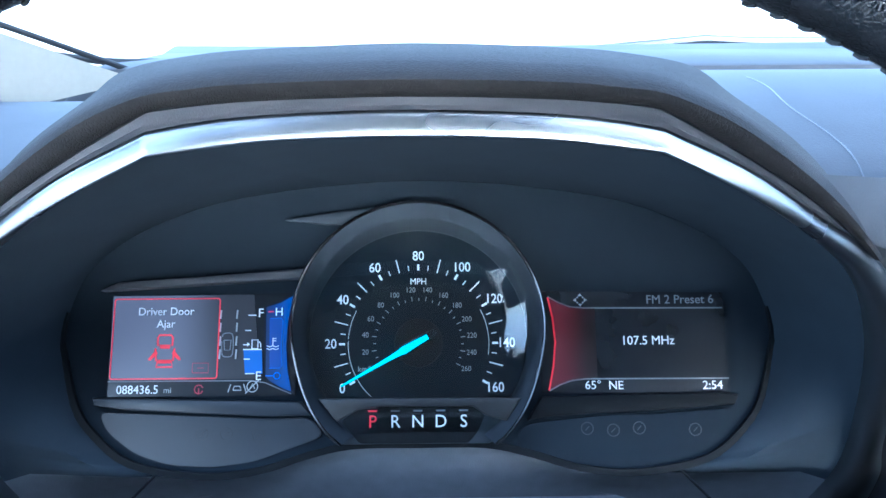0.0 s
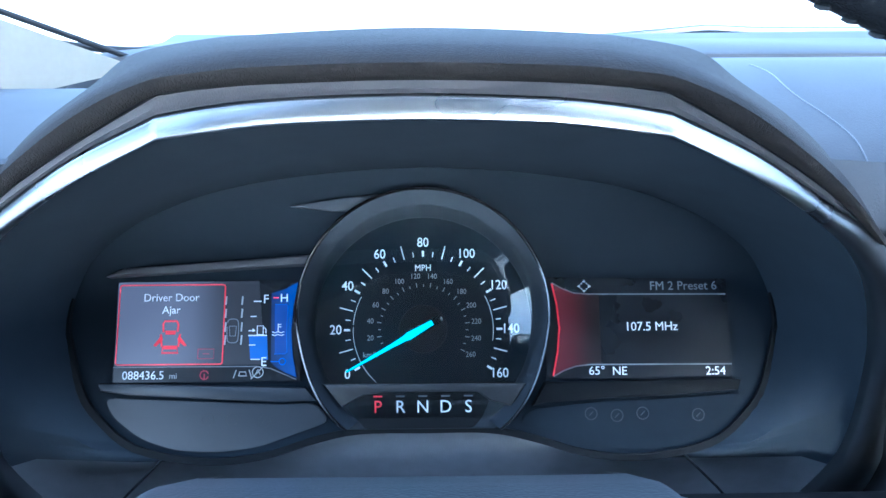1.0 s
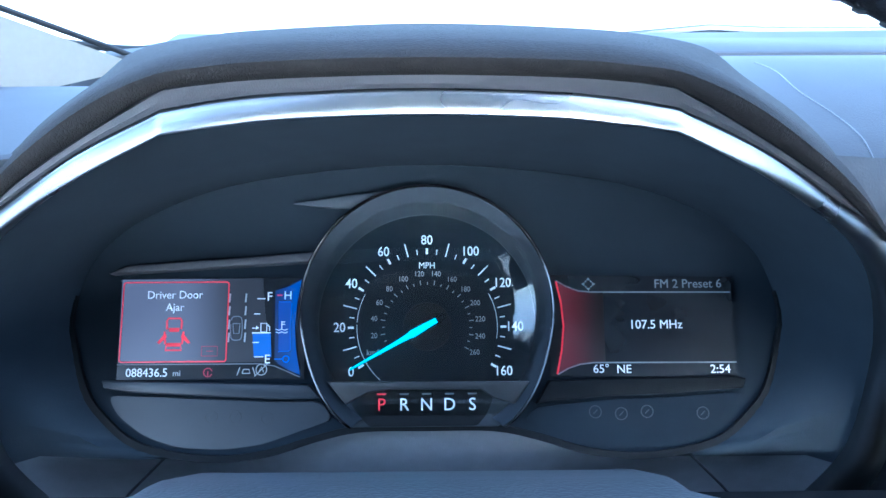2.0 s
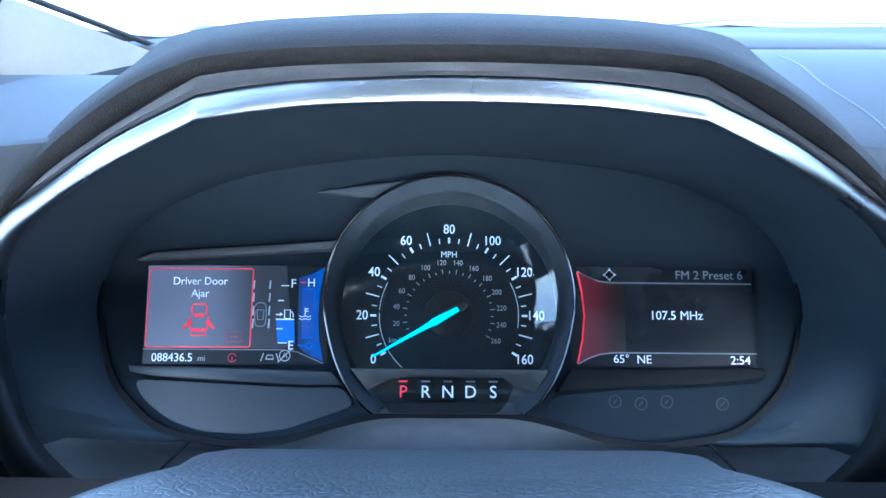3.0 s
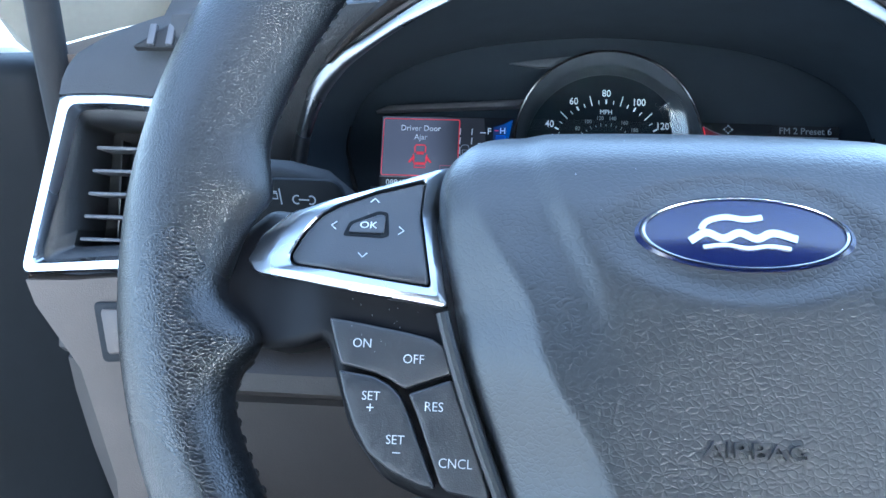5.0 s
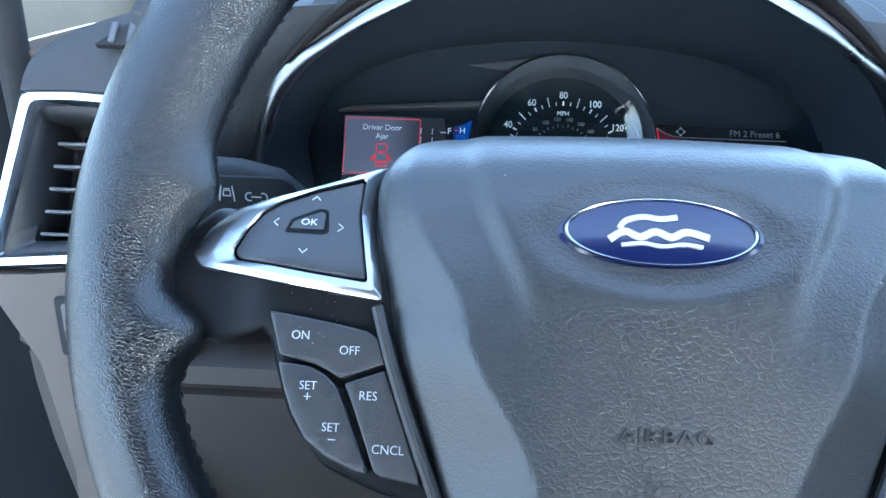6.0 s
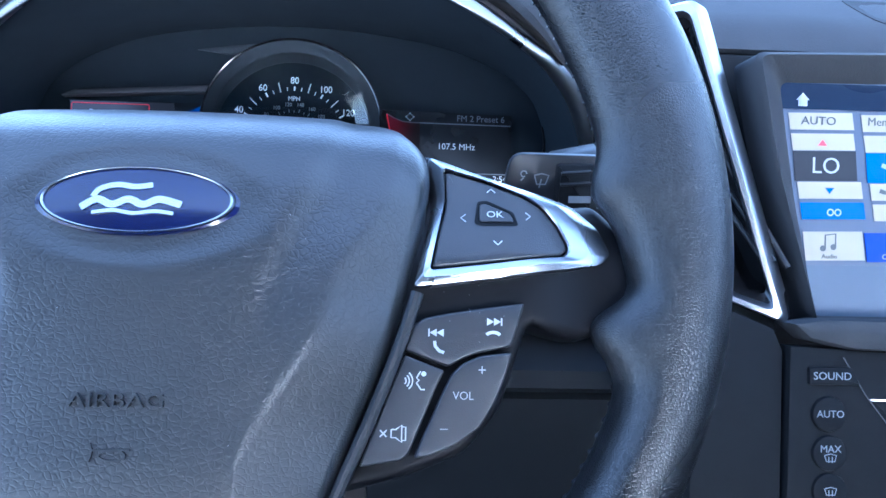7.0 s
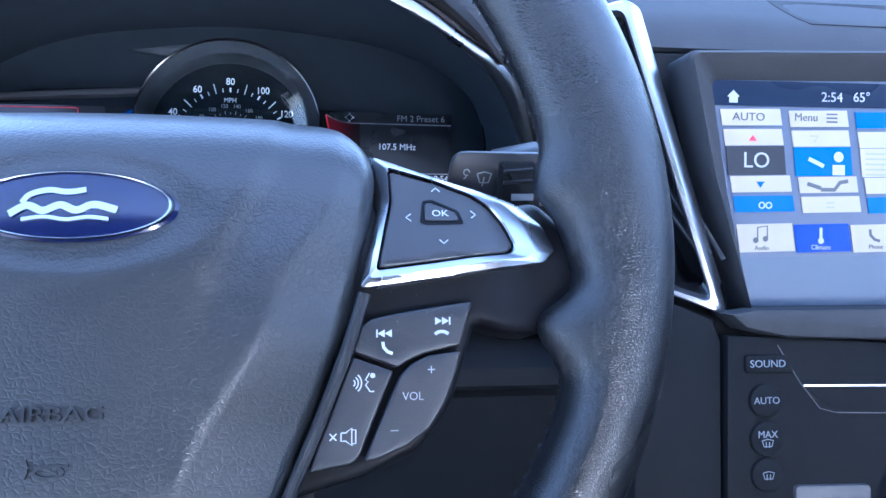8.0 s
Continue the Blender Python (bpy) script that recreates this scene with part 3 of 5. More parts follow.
BC = 0.0006
icon([[(-2.4, -1), (-2.4, 1.4)]], 0.45, 90.4, -16.7, BC, PRINT, wheel, "previous_symbol", spoke_c, fills=([(-2.2, 0.2), (0, 1.4), (0, -1.0)], [(0.0, 0.2), (2.2, 1.4), (2.2, -1.0)]))
icon([spl for spl in ([(-1.4, 1.8), (-1.2, 0.2), (0.0, -1.2), (1.6, -1.8)],)], 0.95, 91.2, -20.9, BC, PRINT, wheel, "phone_symbol", spoke_c)
icon([[(2.4, -1.2), (2.4, 1.2)]], 0.45, 108.4, -12.8, BC, PRINT, wheel, "next_symbol", spoke_c, fills=([(-2.2, 1.2), (-2.2, -1.2), (0, 0)], [(0, 1.2), (0, -1.2), (2.2, 0)]))
icon([arc(0, -0.8, 2.2, 160, 20, 8, 1.3)], 1.0, 108.2, -16.6, BC, PRINT, wheel, "hang_up_symbol", spoke_c)
icon([arc(-4.2, 0, 1.2, -50, 50), arc(-4.2, 0, 2.2, -50, 50), arc(-4.2, 0, 3.2, -50, 50), [(1.4, 3.0), (0.2, 0.9), (1.0, 0.3), (0.2, -0.6), (1.6, -2.6), (2.8, -2.6)]], 0.42, 84.2, -31.5, BC, PRINT, wheel, "voice_symbol", spoke_c, fills=(arc(2.4, 2.2, 0.8, 0, 330),))
icon([[(-4.2, 1), (-2.2, -1)], [(-4.2, -1), (-2.2, 1)], [(-0.8, 1.2), (0.6, 1.2), (2.4, 2.6), (2.4, -2.6), (0.6, -1.2), (-0.8, -1.2), (-0.8, 1.2)], [(2.4, 2.0), (3.6, 2.0), (3.6, -2.0), (2.4, -2.0)]], 0.42, 77.8, -47.4, BC, PRINT, wheel, "mute_symbol", spoke_c)

# column and its stalks
column = thing("steering_column", Matrix.Identity(4), "matte black steering column shroud behind the wheel", "steering column")
rows = []
for y, w, h, z in ((0.10, 0.045, 0.028, 1.045), (0.13, 0.062, 0.035, 1.03), (0.20, 0.066, 0.04, 1.005), (0.30, 0.066, 0.045, 0.98), (0.37, 0.066, 0.045, 0.955)):
    rows.append([(w * math.copysign(abs(math.cos(a)) ** 0.6, math.cos(a)), y, z + h * math.copysign(abs(math.sin(a)) ** 0.6, math.sin(a)) * 0.75) for a in np.linspace(0, math.tau, 33)[:-1]])
bm = loft(rows, True)
part("shroud", bm, SHROUD, column)


def stalk_shape(side):
    rows = []
    low = 0.008 if side < 0 else 0.0
    for s, zt, zb, d in ((0.062, 1.060, 1.040, 0.010), (0.095, 1.080, 1.060, 0.012), (0.118, 1.106, 1.078, 0.014), (0.132, 1.127, 1.088, 0.016), (0.146, 1.1385, 1.092, 0.017), (0.165, 1.142, 1.094, 0.018), (0.190, 1.142, 1.097, 0.017), (0.206, 1.139, 1.101, 0.014), (0.212, 1.132, 1.108, 0.008)):
        zt -= low
        zb -= low * 0.5
        row = []
        for a in np.linspace(0, math.tau, 29)[:-1]:
            ca, sa = math.cos(a), math.sin(a)
            row.append((side * s, 0.172 + 0.02 * (s - 0.06) / 0.15 - 0.45 * d - 0.55 * d * math.copysign(abs(ca) ** 0.45, ca), (zt + zb) / 2 + (zt - zb) / 2 * math.copysign(abs(sa) ** 0.45, sa)))
        rows.append(row)
    bm = loft(rows, True)
    bm.faces.new([v for v in bm.verts][-28:])
    return bm


left_stalk = thing("turn_signal_stalk", Matrix.Identity(4), "black turn signal stalk with white printed symbols", "stalk")
part("stalk_body", stalk_shape(-1), BLACK_MATTE, left_stalk)
right_stalk = thing("wiper_stalk", Matrix.Identity(4), "black wiper stalk with a ribbed thumb wheel", "stalk")
part("stalk_body", stalk_shape(1), BLACK_SATIN, right_stalk)
for side, st in ((-1, left_stalk), (1, right_stalk)):
    face = leaned((side * 0.165, 0.1650, 1.1290 if side > 0 else 1.1235), 4, -side * -3)
    panel = part("face_panel", plate(rounded(mm([(-34, 7), (28, 8), (34, -12), (-32, -16)] if side < 0 else [(-40, 13), (26, 12), (24, -17), (-44, -13)]), 0.006), 0.003, 0.0035, 0.0008), PANEL_BLACK if side < 0 else BUTTON, st, "inset switch panel")
    panel.matrix_world = face
    if side < 0:
        icon([[(-20, 0), (-17, 2.4), (-17, -2.4), (-20, 0)]], 0.6, 4, 0, 0.0037, PRINT_GREY, panel, "signal_symbol", scale=0.7)
        icon([[(-4, -5), (-2.5, 5)], [(6, -5), (4.5, 5)], [(-1.5, -1.5), (-1, 2), (3, 2), (3.5, -1.5), (-1.5, -1.5)], [(-1, 3), (3, 3)]], 0.55, -1.7, 0, 0.0037, PRINT_GREY, panel, "lane_symbol", scale=0.7)
        icon([arc(0, 0, 2.6, 60, 300), arc(9, 0, 2.6, -120, 120), [(1.2, 0), (7.8, 0)]], 0.6, 9.3, -1, 0.0037, PRINT_GREY, panel, "beam_symbol", scale=0.7)
    else:
        wheel_knob = part("thumb_wheel", plate(rounded(mm([(-20, 9), (-3, 9), (-3, -12), (-20, -12)]), 0.002), 0.004, 0.0055, 0.002), BLACK_MATTE, panel, "ribbed thumb wheel")
        for y in (5, 0):
            part("rib", pipe([(-0.018, y / 1000, 0.0066), (-0.012, y / 1000 + 0.0006, 0.0071), (-0.005, y / 1000 + 0.001, 0.0066)], 0.0008, 8), BLACK_SATIN, wheel_knob)
        part("wheel_mark", plate(mm([(-14, -5), (-4, -5), (-4, -8), (-14, -8)]), 0.0006, 0.0071), PRINT_GREY, panel)
        for k in range(4):
            part("interval_mark", plate(mm([(1 - 0.3 * k, 8 - 5.2 * k), (7.5 - k, 8 - 5.2 * k), (7 - k, 4.2 - 5.2 * k), (1 - 0.3 * k, 4.2 - 5.2 * k)]), 0.0006, 0.0041), PRINT_GREY, panel)
        icon([[(-4, 3), (0, 4), (4, 3), (2.4, -2), (-2.4, -2), (-4, 3)], [(-1, -4), (0, 1)]], 0.6, -26, 1, 0.0037, PRINT_GREY, panel, "wiper_symbol", scale=0.8)
        icon([arc(0, 0, 2.2, 0, 300), [(0, -3), (-2, -5)]], 0.6, -34, 4, 0.0037, PRINT_GREY, panel, "washer_symbol", scale=0.6)


# ---- instrument cluster ----
CLUSTER = leaned((0, 0.379, 1.0863), 27)
cluster = thing("instrument_cluster", CLUSTER, "black instrument cluster with analogue speedometer and two lit displays", "instrument cluster")
FACE = [(0, -50), (33, -50.3), (56, -55), (80, -62), (109, -64.3), (143, -58), (162, -43.5), (172, -29.5), (179, -6), (181, 5), (178, 22), (168, 42), (140, 62), (90, 78), (0, 86)]
face_half = [(p.x, p.y) for p in spline([Vector((x / 1000, y / 1000, 0)) for x, y in [(-33, -50.3), *FACE, (-90, 78)]], 4)[4:-4]]
face_loop = face_half + [(-x, y) for x, y in reversed(face_half[1:-1])]
part("face_plate", plate(face_loop, 0.004, -0.003), FACE_BLACK, cluster, "matte black face plate, tinted blue for the veil over it")

# dial
def dial_edge(deg, grow=0.0):
    """Outer edge of the dial at a turn from the x axis; it widens towards its flat foot."""
    low = -deg if deg < 90 else deg - 180
    r = 0.062 + 0.006 * smooth(12, 60, low) + grow
    return (r * math.cos(radians(deg)), max(-0.0493, 0.008 + r * math.sin(radians(deg))))


def dial_inner(deg):
    return (0.055 * math.cos(radians(deg)), max(-0.0490, 0.0028 + 0.055 * math.sin(radians(deg))))


TURNS = np.linspace(-57, 237, 97)
part("dial_face", plate([dial_inner(a) for a in np.linspace(-70, 250, 81)], 0.002, -0.0002), FACE_BLACK, cluster, "dark dial face")
rows = []
for t, c in ((0.0, -0.002), (0.0, 0.0008), (0.25, 0.0030), (0.6, 0.0085), (1.0, 0.0130)):
    rows.append([(p[0] + (q[0] - p[0]) * t, p[1] + (q[1] - p[1]) * t, c) for p, q in ((dial_inner(a), dial_edge(a)) for a in TURNS)])
part("dial_ring", loft(rows), DIAL_GREY, cluster, "raised dark grey dial ring")
part("dial_rim", loft([[(*dial_edge(a, g), c) for a in TURNS] for g, c in ((-0.0004, 0.0126), (0.0, 0.0136), (0.0006, 0.0139), (0.0012, 0.0132), (0.0016, -0.003))]), BLACK_GLOSS, cluster, "glossy rounded rim of the dial")
part("dial_foot", plate(mm([(-50, -28), (-46.5, -38), (-37, -49.3), (35, -49.3), (46.5, -38), (51, -28)]), 0.007, 0.0040, 0.0006), DIAL_GREY, cluster, "flat grey foot of the dial")

# Flat lens; only its right edge is raised, shaped to throw a bright crescent.
lens_rows = []
for f in (0.004, 0.2, 0.4, 0.5, *np.linspace(0.56, 0.90, 32)):
    row = []
    for a in np.linspace(-90, 270, 241)[:-1]:
        x, y = dial_edge(a)
        r, deg = math.hypot(x, y - 0.008) * f, math.degrees(math.atan2(y - 0.008, x))
        row.append((x * f, 0.008 + (y - 0.008) * f, 0.0062 + (0.55 * min(0.011, max(0.0, r - 0.0430)) + 0.08 * y * f * smooth(0.0425, 0.0445, r)) * smooth(46, 34, deg) * smooth(-24, -12, deg)))
    lens_rows.append(row)
lens = part("dial_lens", thicken(loft(lens_rows, True), 0.0006), LENS, cluster, "clear dial lens, bent at the right to throw a crescent reflection", angle=14)
lens.visible_shadow = False


def polar(r, deg):
    return (r * math.sin(radians(deg)), r * math.cos(radians(deg)))


STEP = 30.1
for k in range(9):
    x, y = polar(0.0444, STEP * (k - 4))
    lettering(str(20 * k), 0.0041, x, y, 0.0004, PRINT_LIT, cluster, "speed_number", bold=0.00003, squeeze=0.9)
for k in range(33):
    a = STEP * (k / 4 - 4)
    if k % 4 == 0:
        r0, r1, w = 0.0372, 0.0402, 0.0011
    elif k % 4 == 2:
        r0, r1, w = 0.0370, 0.0440, 0.00055
    else:
        r0, r1, w = 0.0372, 0.0398, 0.0005
    part("tick", strip([polar(r0, a), polar(r1, a)], w, 0.0003, 0.0004), PRINT_LIT, cluster)
arcs = [strip([polar(0.0356, a) for a in np.linspace(a0, a1, 14)], 0.00022, 0.0002, 0.0003) for a0, a1 in ((-138, -88), (-86, -62), (62, 100))]
for a in arcs:
    part("dial_line", a, PRINT_LIT, cluster, "fine white arc")
for k in range(13):
    v = 20 * (k + 1)
    a = (v - 130) * 0.908 + 0.6
    x, y = polar(0.0272, a)
    lettering(str(v), 0.0023, x, y, 0.0004, PRINT, cluster, "metric_number", squeeze=0.9)
for k in range(26):
    a = (10 * (k + 1) - 130) * 0.908 + 0.6
    r1 = 0.0238 if k % 2 else 0.0228
    part("metric_tick", strip([polar(0.0215, a), polar(r1, a)], 0.0004, 0.0003, 0.0004), PRINT, cluster)
lettering("MPH", 0.0027, 0.0, 0.0312, 0.0004, PRINT_LIT, cluster, squeeze=0.95)
lettering("km/h", 0.0024, -0.0268, -0.0128, 0.0004, PRINT, cluster, squeeze=0.95)
part("needle_hub", disc(0.0, 0.0, 0.0122, 0.0036, 0.0036, 48, 0.0012), BLACK_MATTE, cluster, "black needle hub")
tip, tail = Vector((-0.0385, -0.0212)), Vector((0.0085, 0.0052))
dirn = (tip - tail).normalized()
nrm = Vector((-dirn.y, dirn.x))
blade = [(tip, 0.0004), (tip + (tail - tip) * 0.5, 0.0011), (tip + (tail - tip) * 0.62, 0.0015), (tip + (tail - tip) * 0.66, 0.0020), (tip + (tail - tip) * 0.92, 0.0013)]
needle = part("needle", plate([(p + nrm * w).to_tuple() for p, w in blade] + [(p - nrm * w).to_tuple() for p, w in reversed(blade)], 0.0012, 0.0050, 0.0003), NEEDLE_GLOW, cluster, "lit cyan needle")
cap = [(tip + (tail - tip) * 0.72, 0.0026), (tip + (tail - tip) * 0.97, 0.0024), (tail + (tail - tip) * 0.02, 0.0014)]
part("needle_cap", plate([(p + nrm * w).to_tuple() for p, w in cap] + [(p - nrm * w).to_tuple() for p, w in reversed(cap)], 0.002, 0.0046, 0.0005), GUNMETAL, cluster, "grey metal needle cap")

# shelf and gear strip
part("dial_shelf", plate(mm([(-49, -27.0), (50.5, -27.4), (42.7, -38.4), (32.7, -35.6), (26.7, -31.2), (-18.7, -31.0), (-29.6, -32.6), (-40, -38.0)]), 0.004, 0.0095, 0.0008), BLACK_SATIN, cluster, "black shelf below the dial")
gear = part("gear_strip", plate(rounded(mm([(-38, -38), (-29.6, -32.2), (-18.7, -30.6), (26.7, -30.8), (32.7, -35.2), (29.3, -43.3), (24.5, -48.9), (-29.0, -48.9)]), 0.002), 0.001, 0.0046), PANEL_BLACK, cluster, "black gear indicator")
for txt, x in (("P", -22.7), ("R", -11.5), ("N", -0.4), ("D", 10.9), ("S", 22.2)):
    mat = RED_GLOW if txt == "P" else PRINT_LIT
    lettering(txt, 0.0052, x / 1000, -0.0387, 0.0048, mat, gear, "gear_letter", squeeze=0.97)
    part("gear_bar", plate(mm([(x - 2.3, -32.9), (x + 2.3, -32.9), (x + 2.1, -33.7), (x - 2.1, -33.7)]), 0.0004, 0.0050), RED_GLOW if txt == "P" else PRINT_GREY, gear)

# displays
left_screen = part("display", plate(mm([(-156, 25.6), (-62, 26), (-62, -25.4), (-156, -25.4)]), 0.003, -0.0006), SCREEN_DARK, cluster, "lit trip computer display")
right_screen = part("display", plate(mm([(62, 26), (156, 24.5), (156, -26.5), (62, -25.4)]), 0.003, -0.0006), SCREEN_DARK, cluster, "dark audio display with a red edge")
Z = 0.0001
part("display_glow", plate(mm([(-155.6, 25.2), (-84, 25.4), (-80, -17), (-155.6, -17.2)]), 0.0002, -0.00045), GREY_FADE, left_screen, "backlit grey area with the glare in its glow")
frame_pts = rounded(mm([(-154.4, 23.6), (-101.0, 23.6), (-101.4, -16.6), (-155.0, -16.6)]), 0.0014)
part("warning_frame", strip(frame_pts + [frame_pts[0]], 0.0006, 0.0002, Z), RED_GLOW, left_screen, "red warning frame")
lettering("Driver Door", 0.0034, -0.1282, 0.0170, Z, PRINT_LIT, left_screen, squeeze=0.96)
lettering("Ajar", 0.0034, -0.1280, 0.0107, Z, PRINT_LIT, left_screen, squeeze=0.96)
icon([[(-3.6, -0.5), (-3.8, 3.6), (-3, 5), (3, 5), (3.8, 3.6), (3.6, -0.5)], [(-3.4, -7.8), (3.4, -7.8), (4, -11), (-4, -11), (-3.4, -7.8)], [(-4.8, -1.6), (-4.2, -8)], [(4.8, -1.6), (4.2, -8)]], 0.9, -128.0, 0.2, Z, RED_GLOW, left_screen, "car_symbol", fills=([(-2.8, 0.2), (2.8, 0.2), (2.4, -1.8), (-2.4, -1.8)], [(-3.4, -7.9), (3.4, -7.9), (3, -9.2), (-3, -9.2)], [(-4.4, -2.2), (-8.4, -7.2), (-7.2, -7.8), (-3.6, -4.4)], [(4.4, -2.2), (8.4, -7.2), (7.2, -7.8), (3.6, -4.4)]))
icon([[(-4, -2.4), (4, -2.4), (4, 2.4), (-4, 2.4), (-4, -2.4)], [(-1.6, 0), (1.8, 0)]], 0.35, -109.8, -11.4, Z, RED_DEEP, left_screen, "faint_symbol")
for x in (-100.2, -92.0):
    for y0, y1 in ((17.6, 13.2), (11.2, 6.6), (4.4, -0.4), (-2.2, -7.0)):
        part("lane_dash", strip(mm([(x, y0), (x - 0.3, y1)]), 0.0008, 0.0002, Z), PRINT, left_screen)
icon([rounded([(-2.6, 6), (2.6, 6), (3, 0), (2.6, -6), (-2.6, -6), (-3, 0)], 2), [(-1.8, 2.4), (1.8, 2.4), (1.4, -2.6), (-1.4, -2.6), (-1.8, 2.4)]], 0.5, -96.6, 0.0, Z, PRINT_GREY, left_screen, "lane_car_symbol")
part("fuel_block", plate(mm([(-88.4, -2.6), (-79.2, -2.6), (-78.6, -14.6), (-87.4, -14.4)]), 0.0002, Z - 0.0001), BLUE_GLOW, left_screen, "blue fuel level")
part("fuel_line", strip(mm([(-88.6, -2.4), (-79.2, -2.4)]), 0.0006, 0.0002, Z), PRINT_LIT, left_screen)
for y, x0, x1 in ((14.9, -86.4, -82.4), (7.2, -87.8, -84.8), (0.0, -88.6, -85.4), (-7.2, -88.2, -85.0), (-14.4, -87.2, -82.6)):
    part("fuel_tick", strip(mm([(x0, y), (x1, y)]), 0.0005, 0.0002, Z), PRINT_LIT, left_screen)
lettering("F", 0.0038, -0.0801, 0.0158, Z, PRINT_LIT, left_screen)
lettering("E", 0.0038, -0.0806, -0.0158, Z, PRINT_LIT, left_screen)
lettering("H", 0.0036, -0.0708, 0.0163, Z + 0.0002, PRINT_LIT, left_screen)
icon([[(-2, -2.2), (-2, 2.2), (1, 2.2), (1, -2.2), (-2, -2.2)], [(1.4, 1.4), (2.4, 0.4), (2.4, -1.6)]], 0.45, -82.2, 0.2, Z, PRINT_LIT, left_screen, "fuel_symbol", fills=([(-3, 0), (-4.4, 1.0), (-4.4, -1.0)],))
edge = [(-64.0, 24.6), (-70, 21.2), (-76, 19.4), (-77.4, 19), (-77.0, -16), (-75, -18), (-70, -21), (-64, -23.6), (-66.2, -12), (-67, 0), (-66.2, 12)]
part("blue_edge", plate(mm(edge), 0.0002, Z - 0.0001), BLUE_FADE, left_screen, "bright blue temperature gauge")
part("gauge_inset", plate(rounded(mm([(-75.6, 13), (-68.8, 13), (-69.4, 0), (-68.8, -11.6), (-75, -11.6)]), 0.001), 0.0002, Z), BLUE_DEEP, left_screen, "deep blue gauge field")
icon([[(-75.4, 13.2), (-69.6, 13.2), (-68.8, 12.2), (-69.4, 0), (-69.0, -11), (-70, -11.8), (-75.2, -11.8)]], 0.4, 0, 0, Z + 0.0002, BLUE_GLOW, left_screen, "gauge_line")
icon([[(0, 2.6), (0, -1.6)], [(0, 2.2), (1.6, 2.2)], [(0, 1.0), (1.6, 1.0)], [(-3, -1.4), (-1.6, -2), (0, -1.4), (1.6, -2), (3, -1.4)], [(-3, -2.8), (-1.6, -3.4), (0, -2.8), (1.6, -3.4), (3, -2.8)]], 0.42, -73.6, 0.8, Z + 0.0002, PRINT_LIT, left_screen, "coolant_symbol")
icon([[(-77, 0), (-72.8, 0)], arc(-71.2, 0, 1.6, 0, 360, 14)], 0.5, 0, -15.6, Z + 0.0002, BLUE_GLOW, left_screen, "cold_symbol")
part("red_mark", strip(mm([(-76.4, 16.6), (-73.6, 16.6)]), 0.0006, 0.0002, Z + 0.0002), RED_GLOW, left_screen)
part("base_line", strip(mm([(-156, -17.8), (-84, -17.9), (-77, -19), (-64, -24.6)]), 0.0005, 0.0002, Z), PRINT_GREY, left_screen)
lettering("088436.5", 0.0036, -0.1408, -0.0221, Z, PRINT_LIT, left_screen, "odometer", squeeze=0.95)
lettering("mi", 0.0025, -0.1258, -0.0224, Z, PRINT, left_screen, "odometer_unit")
icon([arc(0, 0, 2.2, 20, 340), [(0, 0.6), (0, -2.2)]], 0.5, -110.2, -22.0, Z, RED_DEEP, left_screen, "belt_symbol")
icon([[(-4.6, -2), (-3.2, 2)], [(4.6, -2), (3.2, 2)], [(-2, -1), (-1.4, 1), (1.4, 1), (2, -1), (-2, -1)]], 0.45, -91.0, -21.6, Z, PRINT, left_screen, "lane_keep_symbol")
icon([arc(0, 0, 2.7, 0, 360, 18), [(-3.4, -3.4), (3.6, 3.6)], [(-1.2, -1.2), (0, 1.4), (1.2, -1.2)]], 0.45, -83.4, -20.8, Z, PRINT, left_screen, "start_stop_symbol")
wing = [(66, 22.6), (70, 20.4), (76, 18.2), (84, 17.2), (90, 17.0), (90, -18.5), (84, -18.6), (76, -19.4), (70, -21.6), (65.4, -24.2), (68, -12), (69.2, 0), (68.2, 12)]
part("red_wing", plate(mm(wing), 0.0002, Z - 0.0001), RED_FADE, right_screen, "glowing dark red side")
icon([[(66, 22.6), (68.2, 12), (69.2, 0), (68, -12), (65.4, -24.2)]], 0.9, 0, 0, Z + 0.0001, RED_GLOW, right_screen, "red_edge_line")
part("top_line", strip(mm([(66, 23.0), (71, 20.2), (77, 17.8), (84, 17.1), (155.2, 16.6)]), 0.0007, 0.0002, Z), PRINT_GREY, right_screen)
part("bottom_line", strip(mm([(65.6, -24.4), (71, -21.4), (77, -19.4), (84, -18.6), (156.2, -18.9)]), 0.0007, 0.0002, Z), PRINT_GREY, right_screen)
lettering("FM 2 Preset 6", 0.0038, 0.1336, 0.0209, Z, PRINT_GREY, right_screen, squeeze=0.97)
lettering("107.5 MHz", 0.0038, 0.1162, 0.0002, Z, PRINT_LIT, right_screen, squeeze=0.97)
lettering("65°", 0.0036, 0.0876, -0.0219, Z, PRINT_LIT, right_screen)
lettering("NE", 0.0036, 0.0991, -0.0221, Z, PRINT_LIT, right_screen)
lettering("2:54", 0.0036, 0.1478, -0.0224, Z, PRINT_LIT, right_screen)
icon([arc(0, 0, 1.9, 30, 60), arc(0, 0, 1.9, 120, 150), arc(0, 0, 1.9, 210, 240), arc(0, 0, 1.9, 300, 330)], 0.5, 82.6, 21.2, Z, PRINT, right_screen, "pad_symbol", fills=([(-3.6, 0), (-2, 1), (-2, -1)], [(3.6, 0), (2, 1), (2, -1)], [(0, 3.4), (1, 2), (-1, 2)], [(0, -3.4), (1, -2), (-1, -2)]))
